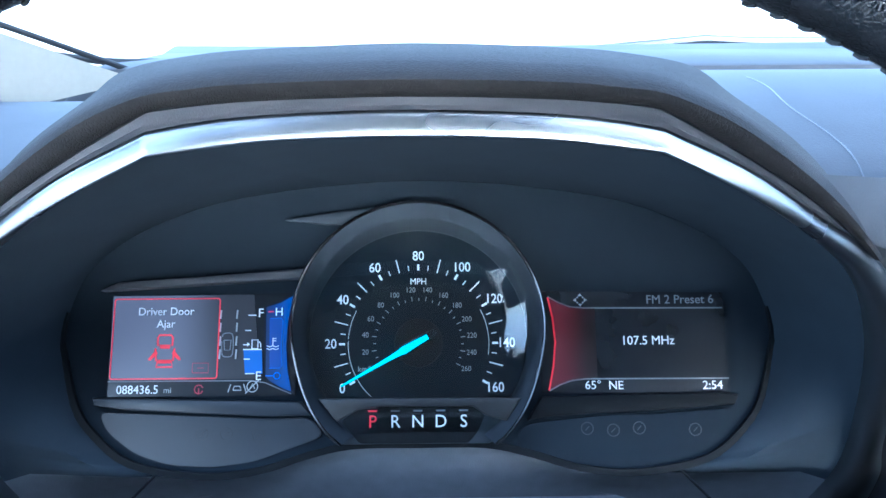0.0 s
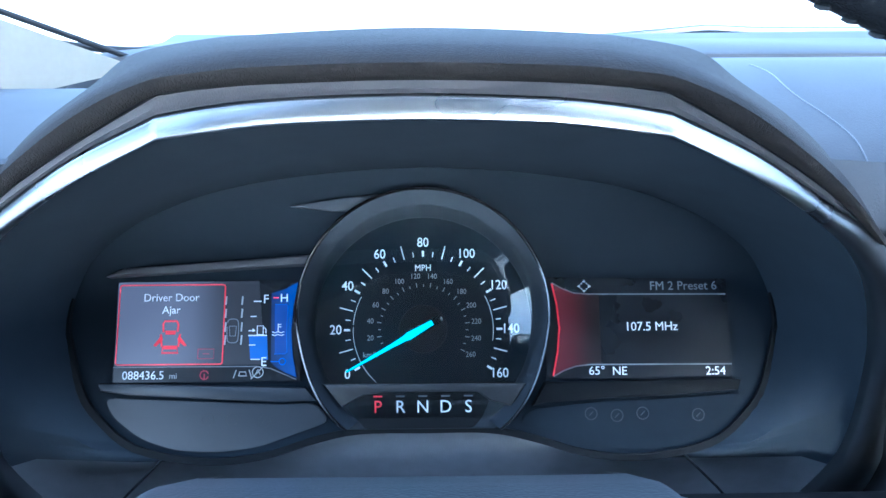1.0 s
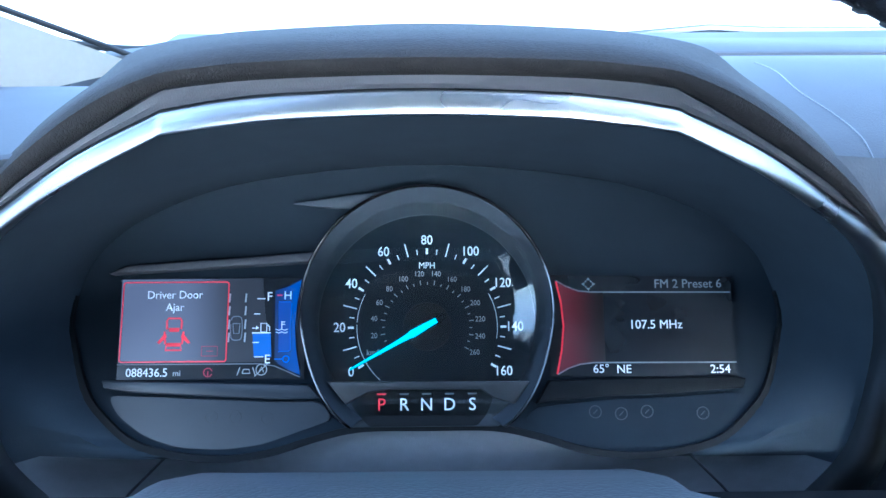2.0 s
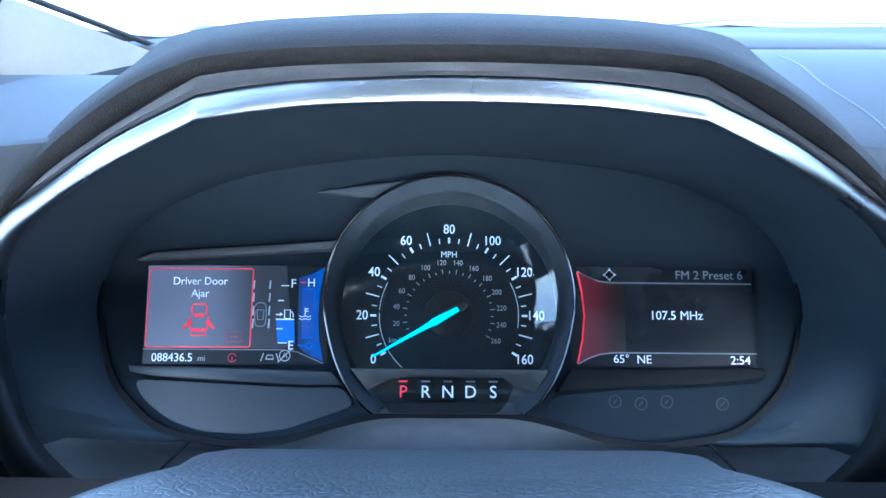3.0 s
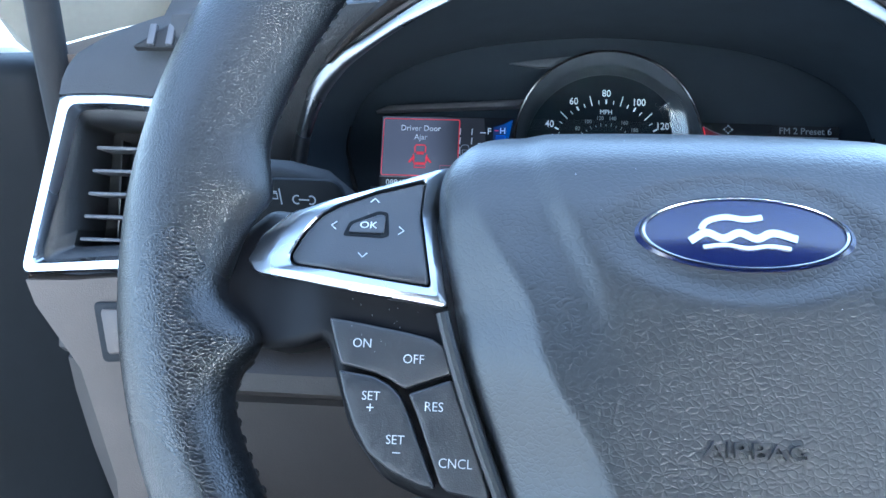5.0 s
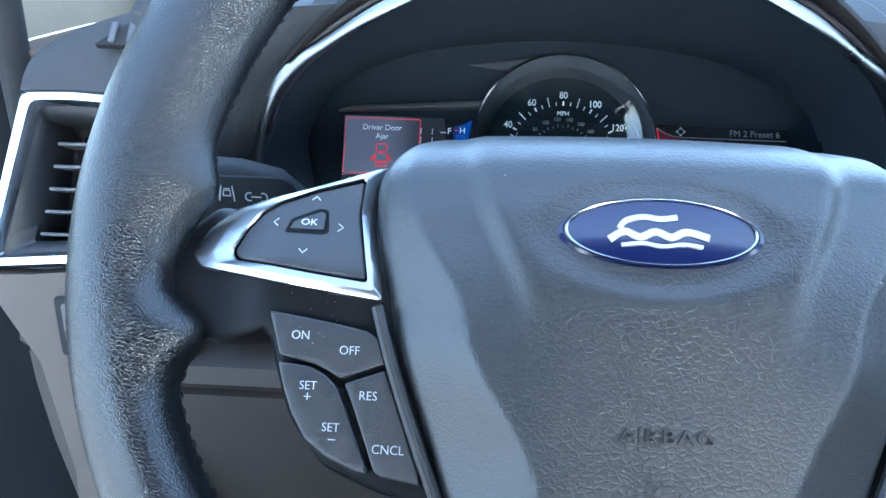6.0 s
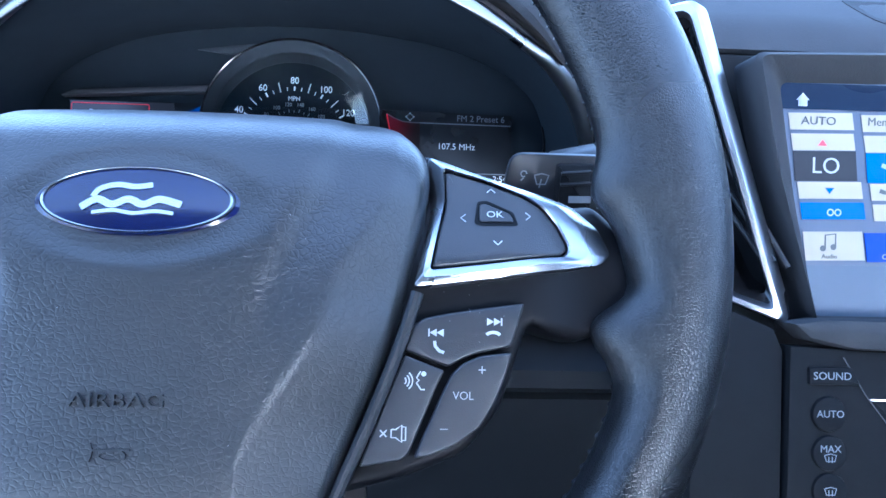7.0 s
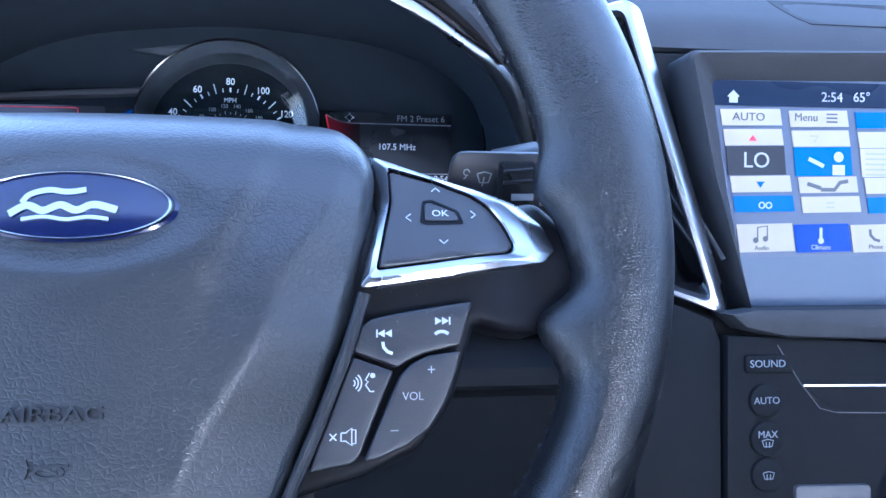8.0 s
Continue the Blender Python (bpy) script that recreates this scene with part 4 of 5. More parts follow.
# framing round the displays
part("display_ledge", plate(mm([(-160, 27.4), (-60, 33), (-57, 37.8), (-90, 35.4), (-151, 31.4)]), 0.008, 0.006, 0.0008), LIP_PLASTIC, cluster, "grey ledge over the display")
# Left ledge is paler than the right: its brighter reflection is in the colour.
part("lower_ledge", plate(mm([(-161.4, -25.6), (-90.3, -27.6), (-58.6, -28.6), (-53.2, -35.0), (-73.4, -35.4), (-120.7, -33.0), (-145.7, -31.5), (-160.2, -29.3)]), 0.006, 0.0045, 0.0008), TELLTALE_LIT, cluster, "ledge below the display, paler for the reflection on it")
part("lower_ledge", plate(mm([(61, -27.2), (152.6, -26.0), (158.8, -26.9), (157, -31.5), (121.4, -34.1), (87.9, -35.3), (61.4, -37.1), (54, -38.6)]), 0.006, 0.0045, 0.0008), PANEL_BLACK, cluster, "ledge below the display, darkened for its duller reflection")
# Lamp panels likewise: the left one is coloured paler for the reflection there.
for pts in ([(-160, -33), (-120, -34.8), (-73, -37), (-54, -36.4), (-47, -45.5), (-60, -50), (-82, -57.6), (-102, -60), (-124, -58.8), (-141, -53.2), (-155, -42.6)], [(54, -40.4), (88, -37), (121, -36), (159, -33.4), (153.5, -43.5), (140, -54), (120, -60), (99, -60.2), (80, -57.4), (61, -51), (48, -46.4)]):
    part("telltale_panel", plate(rounded(mm(pts), 0.006), 0.003, -0.001), TELLTALE_LIT if pts[0][0] < 0 else FACE_BLACK, cluster, "dark warning lamp panel")
for x, y in ((-108, -44), (-96, -44), (-80, -45), (84, -43), (97, -44), (110, -43), (138, -44)):
    icon([arc(0, 0, 3, 0, 360, 14), [(-1, -1), (1, 1)]], 0.5, x, y, -0.0007, PRINT_FAINT, cluster, "unlit_warning_symbol")

groove = [(-x, y) for x, y in reversed(face_half[1:40])] + face_half[:40]
part("face_groove", strip(groove, 0.0034, 0.003, 0.0004), PANEL_BLACK, cluster, "dark groove round the foot of the face")
part("hood_vane", plate(mm([(-68, 63.0), (-40, 67.2), (-19, 69.4), (-24, 67.0), (-37, 60.5), (-47, 60.4)]), 0.002, 0.0060, 0.0006), DIAL_GREY, cluster, "thin grey vane behind the dial")

# ---- bezel, chrome surround and brow of the cluster ----
BEZEL = basis((0, 0.262, 1.213), (1, 0, 0), (0, -0.3927, 0.9197), (0, -0.9197, -0.3927))
surround = thing("cluster_surround", BEZEL, "dark shroud with a satin chrome frame round the instruments", "instrument hood")
OUT = [(0, 6.7), (40, 5.3), (62, 3), (81.5, -0.6), (114, -17.4), (146.5, -39.5), (163.5, -51), (179.5, -69), (193, -101), (205, -137), (213, -171), (220, -195), (220, -229), (209, -267), (150, -284), (0, -290)]
INN = [(0, 0), (40, -1.2), (63, -3.9), (81.5, -6.6), (113, -24), (148, -51), (162.5, -65.5), (176.5, -86), (190, -119), (199, -157), (203, -180), (204, -205), (196, -237), (182, -259), (140, -272), (0, -278)]


def half_curve(points, n=6, c=0.0, corner=3):
    """Smooth half outline in mm with one crisp corner."""
    a = spline([Vector((x / 1000, y / 1000, c)) for x, y in [(-points[1][0], points[1][1]), *points[: corner + 1]]], n)[n:]
    b = spline([Vector((x / 1000, y / 1000, c)) for x, y in points[corner:]], n)
    return a[:-1] + b


def whole(half):
    return [Vector((-p.x, p.y, p.z)) for p in reversed(half[1:])] + half


def loop(points, c):
    h = half_curve(points, 14, c)
    return whole(h)[:-1]


def between(t, c):
    return loop([(o[0] + (i[0] - o[0]) * t, o[1] + (i[1] - o[1]) * t) for o, i in zip(OUT, INN)], c)


def frame_row(t, c_top, c_side):
    """A line of the chrome: its top leans up to the windscreen, its sides lean in to the driver."""
    row = between(t, 0.0)
    for p in row:
        p.z = c_top + (c_side - c_top) * smooth(-0.016, -0.050, p.y)
    return row


crown = spline([Vector(q) for q in ((0.0, -0.003, -0.004), (0.0, 0.0010, 0.0008), (0.10, 0.0020, 0.0026), (0.30, 0.0033, 0.0044), (0.50, 0.0045, 0.0048), (0.68, 0.0054, 0.0040), (0.82, 0.0059, 0.0024), (0.92, 0.0057, 0.0006), (0.98, 0.0044, -0.0012), (1.0, 0.0020, -0.0030), (1.0, -0.005, -0.008))], 4)
part("chrome_frame", loft([frame_row(q.x, q.y, q.z) for q in crown], True), SURROUND_CHROME, surround, "satin chrome frame", angle=60)
# tunnel from the chrome back to the instruments
inner = frame_row(0.98, -0.0055, -0.0080)
to_bezel = BEZEL.inverted() @ CLUSTER
ring_pts = [to_bezel @ Vector((x * 0.995, y * 0.995, -0.0045)) for x, y in face_loop]


def angle_of(p, centre):
    return math.atan2(p.x - centre.x, p.y - centre.y)


def resample(loop_pts, count, centre):
    """Points of a closed loop at even turns round a centre."""
    pts = sorted(((angle_of(p, centre), p) for p in loop_pts), key=lambda q: q[0])
    out = []
    for k in range(count):
        a = -math.pi + math.tau * (k + 0.5) / count
        for (a0, p0), (a1, p1) in zip(pts, pts[1:] + [(pts[0][0] + math.tau, pts[0][1])]):
            if a0 <= a <= a1 or a0 <= a + math.tau <= a1:
                t = ((a if a >= a0 else a + math.tau) - a0) / max(1e-9, a1 - a0)
                out.append(p0.lerp(p1, t))
                break
    return out


N = 240
fc = Vector((0, sum(p.y for p in ring_pts) / len(ring_pts), 0))
ra = resample(inner, N, Vector((0, -0.13, 0)))
rb = resample(ring_pts, N, fc)
tunnel = [ra, [p.lerp(q, 0.1) + Vector((0, 0, -0.004)) for p, q in zip(ra, rb)], [p.lerp(q, 0.55) for p, q in zip(ra, rb)], rb]
# CUT takes the pale apron past its seams, up the better lit sides.
CUT = 46
part("shroud_tunnel", loft([row[CUT:N - CUT + 1] for row in tunnel]), SHROUD, surround, "matte black shroud, tinted blue for the veil over it", angle=70)
part("lower_apron", loft([row[N - CUT:] + row[:CUT + 1] for row in tunnel]), APRON, surround, "grained grey apron below the instruments, paler for the light on it", angle=70)
seams = []
for s in (-1, 1):
    seams.append(pipe([to_bezel @ Vector((s * 0.128, -0.063, 0.006)), to_bezel @ Vector((s * 0.142, -0.078, 0.009)), to_bezel @ Vector((s * 0.158, -0.098, 0.012))], 0.0007, 6))
for q in seams:
    part("shroud_seam", q, PANEL_BLACK, surround, "fine seam in the shroud")

LIP = [(0, 12), (40, 11), (61, 9.5), (79, 7), (105, -8), (133, -26), (152, -41), (167, -55)]
FOLD = [(0, 20), (45, 18.8), (66, 16.8), (82, 13.6), (105, 3), (131, -15.5), (152, -34), (169, -53)]
MID = [(0, 14), (48, 12.5), (70, 10), (90, 5), (112, -7), (140, -26), (163, -46), (180, -70)]
CREST = [(0, 2.4), (53, 0.4), (80, -2.1), (106, -7.8), (124, -20), (152, -39), (176, -61), (192, -84)]
BACK = [(0, -38), (53, -40), (84, -43), (112, -48), (130, -57), (158, -72), (182, -90), (200, -108)]


def blend(p, q, t, dy=0.0):
    return [(a[0] + (b[0] - a[0]) * t, a[1] + (b[1] - a[1]) * t + dy) for a, b in zip(p, q)]


def open_curve(points, c):
    return whole(half_curve(points, 6, c))


part("inner_lip", loft([open_curve(OUT[:8], -0.0045), open_curve(blend(OUT[:8], LIP, 0.06), 0.0002), open_curve(blend(OUT[:8], LIP, 0.5), 0.0014), open_curve(LIP, 0.0010), open_curve(LIP, -0.0025)]), LIP_PLASTIC, surround, "grey plastic lip")


def soft_curve(points, c):
    return whole(spline([Vector((x / 1000, y / 1000, c)) for x, y in [(-points[1][0], points[1][1]), *points]], 6)[6:])


brow = part("brow", loft([soft_curve(LIP, -0.0010), soft_curve(blend(LIP, FOLD, 0.1), 0.0024), soft_curve(blend(LIP, FOLD, 0.55), 0.0040), soft_curve(blend(LIP, FOLD, 0.85, 0.4), 0.0034), soft_curve(FOLD, 0.0002), soft_curve(blend(FOLD, MID, 0.35, 1.2), -0.0085), soft_curve(MID, -0.025), soft_curve(CREST, -0.055), soft_curve(BACK, -0.12)]), BROW_LEATHER, surround, "stitched grained leather brow", angle=60)

# ---- dashboard ----
dash = thing("dashboard", Matrix.Identity(4), "soft-touch charcoal dashboard with a taupe lower panel", "dashboard", kind="structure")


TOP_Y = (0.300, 0.325, 0.345, 0.365, 0.400, 0.450, 0.500, 0.560, 0.620, 0.700, 0.920)
TOP_RIGHT = spline([Vector((y, z, 0)) for y, z in zip(TOP_Y, (1.150, 1.172, 1.184, 1.190, 1.198, 1.206, 1.209, 1.205, 1.192, 1.180, 1.170))], 8)
TOP_LEFT = spline([Vector((y, z, 0)) for y, z in zip(TOP_Y, (1.182, 1.186, 1.1875, 1.189, 1.1915, 1.1945, 1.1935, 1.187, 1.177, 1.166, 1.155))], 8)


def dash_top(x, y):
    """Height of the dashboard's top: a pod over the centre, a lower roll beside the door."""
    right = float(np.interp(y, [q.x for q in TOP_RIGHT], [q.y for q in TOP_RIGHT]))
    left = float(np.interp(y, [q.x for q in TOP_LEFT], [q.y for q in TOP_LEFT]))
    return left + (right - left) * smooth(-0.12, 0.17, x) - 0.035 * max(0, abs(x) - 0.3) ** 2 - 0.045 * smooth(-0.245, -0.285, x) * smooth(0.52, 0.40, y)


rows = []
for x in np.linspace(-0.335, 1.28, 130):
    y0 = 0.322 - 0.028 * smooth(-0.10, -0.13, x) + 0.088 * smooth(0.172, 0.145, x) * smooth(-0.15, -0.12, x)
    rows.append([(x, y, dash_top(x, y)) for y in np.linspace(y0, 0.92, 64)])
part("top_pad", thicken(loft(rows), 0.004), DASH_SKIN, dash, "charcoal grained top pad")
deck = box(-0.292, 0.70, 1.150, 1.28, 0.94, 1.199, 0.006)
for v in deck.verts:
    if v.co.x < -0.2 and v.co.z < 1.18:
        v.co.x -= 0.035
part("rear_edge", deck, DASH_SKIN, dash, "dark defroster edge below the windscreen")
part("pod_seam", pipe([(0.189 + 0.002 * math.sin(k * 0.4), y, dash_top(0.189, y) + 0.0001) for k, y in enumerate(np.linspace(0.335, 0.476, 24))], 0.00035, 6), LIP_PLASTIC, dash, "pale seam beside the centre pod")

part("centre_fascia", thicken(loft([[(x, 0.326 + 0.02 * t, dash_top(x, 0.322) - 0.004 - 0.2 * t) for x in np.linspace(0.255, 1.27, 24)] for t in (0, 0.3, 0.6, 1.0)]), 0.004), DASH_SKIN, dash, "charcoal skin behind the screen")

slot_rows = [[(x0 + (x1 - x0) * u, y, dash_top(0.42, y) + 0.0006 - 0.0030 * math.sin(math.pi * w) * math.sin(math.pi * min(1, max(0, u)))) for u in np.linspace(0, 1, 12)] for w, y, x0, x1 in ((0, 0.348, 0.392, 0.500), (0.25, 0.356, 0.386, 0.504), (0.5, 0.368, 0.383, 0.506), (0.75, 0.382, 0.381, 0.504), (1, 0.392, 0.381, 0.500))]
part("demist_slot", thicken(loft(slot_rows), 0.002), BLACK_MATTE, dash, "dark demister slot in the dashboard top")

# fascia left and right of the instruments
bz = lambda p: BEZEL @ p
outer_half = half_curve(OUT, 6, 0.0)
side_line = [bz(p) for p in outer_half[24:80]]
left_line = [Vector((-p.x, p.y, p.z)) for p in side_line]
n = len(left_line)
rows = [[p + Vector((0.001, 0.006, 0)) for p in left_line], [p + Vector((-0.004, 0.003, 0)) for p in left_line]]
for t in (0.25, 0.5, 0.75, 1.0):
    row = []
    for i, p in enumerate(left_line):
        s = i / (n - 1)
        goal = Vector((-0.262 - 0.02 * s, 0.300 - 0.055 * s, 1.185 - 0.235 * s))
        q = (p + Vector((-0.004, 0.003, 0))).lerp(goal, t)
        q.y -= 0.010 * math.sin(math.pi * t)
        row.append(q)
    rows.append(row)
part("fascia", thicken(loft(rows), 0.003), DASH_SKIN, dash, "smooth grey fascia beside the instruments")
rows = [[p + Vector((-0.001, 0.006, 0)) for p in side_line], [p + Vector((0.004, 0.003, 0)) for p in side_line]]
for t in (0.25, 0.5, 0.75, 1.0):
    row = []
    for i, p in enumerate(side_line):
        s = i / (n - 1)
        goal = Vector((0.225 + 0.04 * s, 0.328 - 0.093 * s, 1.181 - 0.19 * s))
        q = (p + Vector((0.004, 0.003, 0))).lerp(goal, t)
        q.y -= 0.006 * math.sin(math.pi * t)
        row.append(q)
    rows.append(row)
part("fascia", thicken(loft(rows), 0.003), DASH_SKIN, dash, "smooth grey fascia beside the instruments")
KNEE_ROWS = ((1.036, 0.31), (1.030, 0.245), (1.020, 0.232), (1.012, 0.236), (1.008, 0.246), (1.003, 0.236), (0.996, 0.224), (0.986, 0.221), (0.980, 0.226), (0.977, 0.234), (0.974, 0.228), (0.95, 0.229), (0.90, 0.236), (0.80, 0.258), (0.66, 0.33))
for x0, x1, mat, lab in ((-0.345, 0.06, KNEE, "dark knee panel with a folded ledge"), (0.061, 0.30, PANEL_BLACK, "black panel below the column")):
    rows = [[(x, y + 0.04 * smooth(-0.26, -0.34, x), z) for x in np.linspace(x0, x1, 14)] for z, y in KNEE_ROWS]
    part("knee_panel", thicken(loft(rows), 0.004), mat, dash, lab)
for k in range(3):
    part("panel_slot", box(-0.235 + 0.034 * k, 0.226, 1.0125, -0.208 + 0.034 * k, 0.240, 1.024, 0.003), BLACK_GLOSS, dash, "dark recessed slot")

# ---- side vent and lower left panel ----
VENT = leaned((-0.325, 0.284, 1.14), 23)
vent = thing("side_air_vent", VENT, "black side air vent with a satin chrome frame", "air vent")
V_OUT = mm([(-3, 1), (30, 2), (62, 0), (88, -12), (108, -38), (118, -70), (100, -96), (34, -101), (-22, -105), (-20, -92)])
V_IN = mm([(7, -7), (30, -6.5), (56, -8), (78, -19), (94, -42), (101, -68), (88, -88), (34, -92), (-11, -96), (-10, -88)])
rows = []
for t, c in ((0, -0.012), (0, 0.0), (0.2, 0.003), (0.7, 0.003), (1, -0.002), (1.0, -0.02)):
    pts = rounded([(o[0] + (i[0] - o[0]) * t, o[1] + (i[1] - o[1]) * t) for o, i in zip(V_OUT, V_IN)], 0.006)
    rows.append([(x, y, c) for x, y in pts])
part("chrome_frame", loft(rows, True), SATIN_CHROME, vent, "satin chrome vent frame")
H = mm([(12, -16), (58, -17), (76, -28), (84, -50), (84, -70), (74, -82), (37, -84), (4, -87)])
rows = []
for t, c in ((0.0, -0.004), (0.5, -0.006), (1.0, -0.012), (1.0, -0.05)):
    src = rounded(V_IN, 0.006)
    dst = rounded([(7 / 1000, -14 / 1000), (30 / 1000, -14 / 1000), *H[1:6], (37 / 1000, -85 / 1000), (2 / 1000, -88 / 1000), (4 / 1000, -80 / 1000)], 0.003)
    rows.append([(a[0] + (b[0] - a[0]) * t, a[1] + (b[1] - a[1]) * t, c) for a, b in zip(src, dst)])
bm = loft(rows, True)
part("vent_funnel", bm, BLACK_SATIN, vent, "black vent funnel")
part("vent_back", plate(V_IN, 0.002, -0.045), BLACK_MATTE, vent)
for k in range(5):
    y = -0.028 - 0.0137 * k
    x0, x1 = 0.0135 - 0.0020 * k, (0.060, 0.072, 0.080, 0.080, 0.076)[k]
    slat = box(x0, y - 0.0011, -0.032, x1, y + 0.0011, -0.012, 0.0008)
    part("slat", slat, LIP_PLASTIC, vent)
for x in (0.018, 0.038, 0.058):
    part("vane", box(x - 0.0008, -0.082, -0.044, x + 0.0008, -0.02, -0.034, 0.0004), BLACK_SATIN, vent)
part("vent_tab", box(0.046, -0.0585, -0.016, 0.058, -0.0525, -0.007, 0.0015), SATIN_CHROME, vent, "chrome slider tab")

side_panel = thing("dash_end_panel", VENT, "taupe dashboard end panel with switches below the vent", "dash panel", kind="structure")
rows = []
for c, pts in ((-0.010, [(-20, -104), (10, -104), (40, -101), (62, -100), (84, -99)]), (0.002, [(-18, -108), (10, -107), (40, -104), (62, -103), (86, -102)]), (-0.002, [(-14, -122), (14, -122), (44, -118), (66, -117), (88, -115)]), (-0.012, [(10, -160), (36, -156), (56, -153), (72, -152), (92, -150)]), (-0.03, [(26, -230), (48, -226), (62, -223), (76, -222), (94, -221)]), (-0.07, [(34, -420), (56, -420), (70, -420), (82, -420), (96, -420)])):
    rows.append([(x / 1000, y / 1000, c) for x, y in pts])
part("panel_skin", thicken(loft(rows), 0.004), TAUPE, side_panel, "taupe moulded panel")
part("panel_end", loft([[(-0.018, -0.105, 0.0), (-0.014, -0.122, -0.003), (0.010, -0.160, -0.013), (0.026, -0.230, -0.031), (0.034, -0.420, -0.07)], [(-0.022, -0.105, -0.10), (-0.018, -0.122, -0.10), (0.004, -0.160, -0.10), (0.02, -0.230, -0.12), (0.028, -0.420, -0.16)]]), TAUPE, side_panel)
part("switch_recess", plate(rounded(mm([(22, -119), (60, -118), (62, -150), (30, -154)]), 0.004), 0.004, 0.0005, 0.001), BLACK_MATTE, side_panel, "dark recess round the switch")
part("switch_face", plate(rounded(mm([(27, -123), (57, -122), (58, -146), (33, -149)]), 0.003), 0.003, 0.0015, 0.001), TAUPE, side_panel)

knob = thing("headlight_knob", leaned((-0.249, 0.226, 1.016), 20), "round headlight knob with a chrome ring", "switch knob")
part("knob_ring", ring(0, 0, 0.020, 0.025, 0.004, 0.002, 0.006, 40, 0.0012), GUNMETAL, knob, "chrome ring")
part("knob_face", disc(0, 0, 0.0195, 0.006, 0.004, 36, 0.0015), BLACK_SATIN, knob)
part("knob_grip", plate(rounded(mm([(-4, 17), (4, 17), (4, -17), (-4, -17)]), 0.002), 0.010, 0.013, 0.0015), BLACK_SATIN, knob)
start = thing("ignition_ring", leaned((0.217, 0.19, 1.012), 22), "chrome-ringed black ignition switch on the column", "switch knob")
part("ignition_bezel", ring(0, 0, 0.0125, 0.0145, 0.003, 0.001, 0.006, 36, 0.0008), GUNMETAL, start, "chrome ring")
part("ignition_face", disc(0, 0, 0.0124, 0.005, 0.002, 30, 0.001), PANEL_BLACK, start)

# demister mound on the far left of the dashboard
mound = thing("demister_grille", Matrix.Identity(4), "charcoal side demister mound with an open grille", "air vent")
low = spline([Vector((x / 1000, y / 1000, -0.002)) for x, y in ((-5, 1.5), (20, 2.6), (55, 1), (84, -6), (102, -14))], 5)
sil = spline([Vector((x / 1000, y / 1000, -0.014)) for x, y in ((-2, 29), (18, 40.5), (43, 50), (72, 58), (100, 62))], 5)
rows = [[p + Vector((0, 0, -0.02)) for p in low], low]
rows += [[p.lerp(q, t) + Vector((0, 0, 0.004 * math.sin(math.pi * t))) for p, q in zip(low, sil)] for t in (0.3, 0.6, 0.85)]
rows += [sil, [p + Vector((0, 0.003, -0.012)) for p in sil], [p + Vector((0.02, 0.012, -0.10)) for p in sil], [p + Vector((0.06, 0.03, -0.30)) for p in sil]]
skin = part("mound_skin", thicken(loft(rows), 0.004), DASH_SKIN, mound)
skin.matrix_world = VENT
grille = VENT @ pose(0.056, 0.034, -0.0005, -18, 0, 0)
hole = part("grille_opening", plate(rounded(mm([(-16, -7), (4, 9), (22, 12), (26, -7)]), 0.004), 0.004, 0.003, 0.001), BLACK_MATTE, mound, "dark grille opening")
hole.matrix_world = grille
for k in range(3):
    b = part("grille_bar", box(-0.006 + 0.011 * k, -0.006, 0.001, -0.0015 + 0.011 * k, 0.008, 0.005, 0.001), LIP_PLASTIC, mound)
    b.matrix_world = grille

# ---- centre vent, screen and controls ----
cv = thing("centre_air_vent", Matrix.Identity(4), "tall centre air vent in a pointed satin chrome frame", "air vent")
TL, TR, TIP, BL = Vector((0.196, 0.338, 1.179)), Vector((0.246, 0.300, 1.200)), Vector((0.301, 0.222, 1.0295)), Vector((0.262, 0.232, 1.042))
corners = [TL, TR, TIP, BL]
mid = sum(corners, Vector()) / 4
nv = (TR - TL).cross(BL - TL).normalized()
if nv.y > 0:
    nv = -nv


def quad_loop(k, c, r=0.10):
    """The frame's outline shrunk by k metres, c metres proud."""
    pts = []
    for i, p in enumerate(corners):
        a, b = corners[i - 1], corners[(i + 1) % 4]
        da, db = (a - p).normalized(), (b - p).normalized()
        q = p + (da + db) * k * 0.9
        for t in (0, 0.25, 0.5, 0.75, 1):
            s, e = q + da * 0.007, q + db * 0.007
            pts.append(s * (1 - t) ** 2 + q * 2 * t * (1 - t) + e * t * t + nv * c)
    return pts


part("chrome_frame", loft([quad_loop(0, -0.012), quad_loop(0, 0), quad_loop(0.002, 0.003), quad_loop(0.006, 0.003), quad_loop(0.0085, -0.001), quad_loop(0.0085, -0.01)], True), SATIN_CHROME, cv, "satin chrome pointed frame")
part("vent_funnel", loft([quad_loop(0.0085, -0.003), quad_loop(0.013, -0.008), quad_loop(0.014, -0.05)], True), BLACK_GLOSS, cv, "glossy black vent funnel")
back = bmesh.new()
back.faces.new([back.verts.new(p) for p in quad_loop(0.010, -0.045)])
part("vent_back", back, BLACK_MATTE, cv)
for t in (0.3, 0.5, 0.7):
    a = TL.lerp(TR, t) + nv * -0.02 + Vector((0, 0, -0.03))
    b = BL.lerp(TIP, t) + nv * -0.02 + Vector((0, 0, 0.03))
    part("slat", pipe([a, a.lerp(b, 0.5), b], 0.0016, 8), BLACK_SATIN, cv)

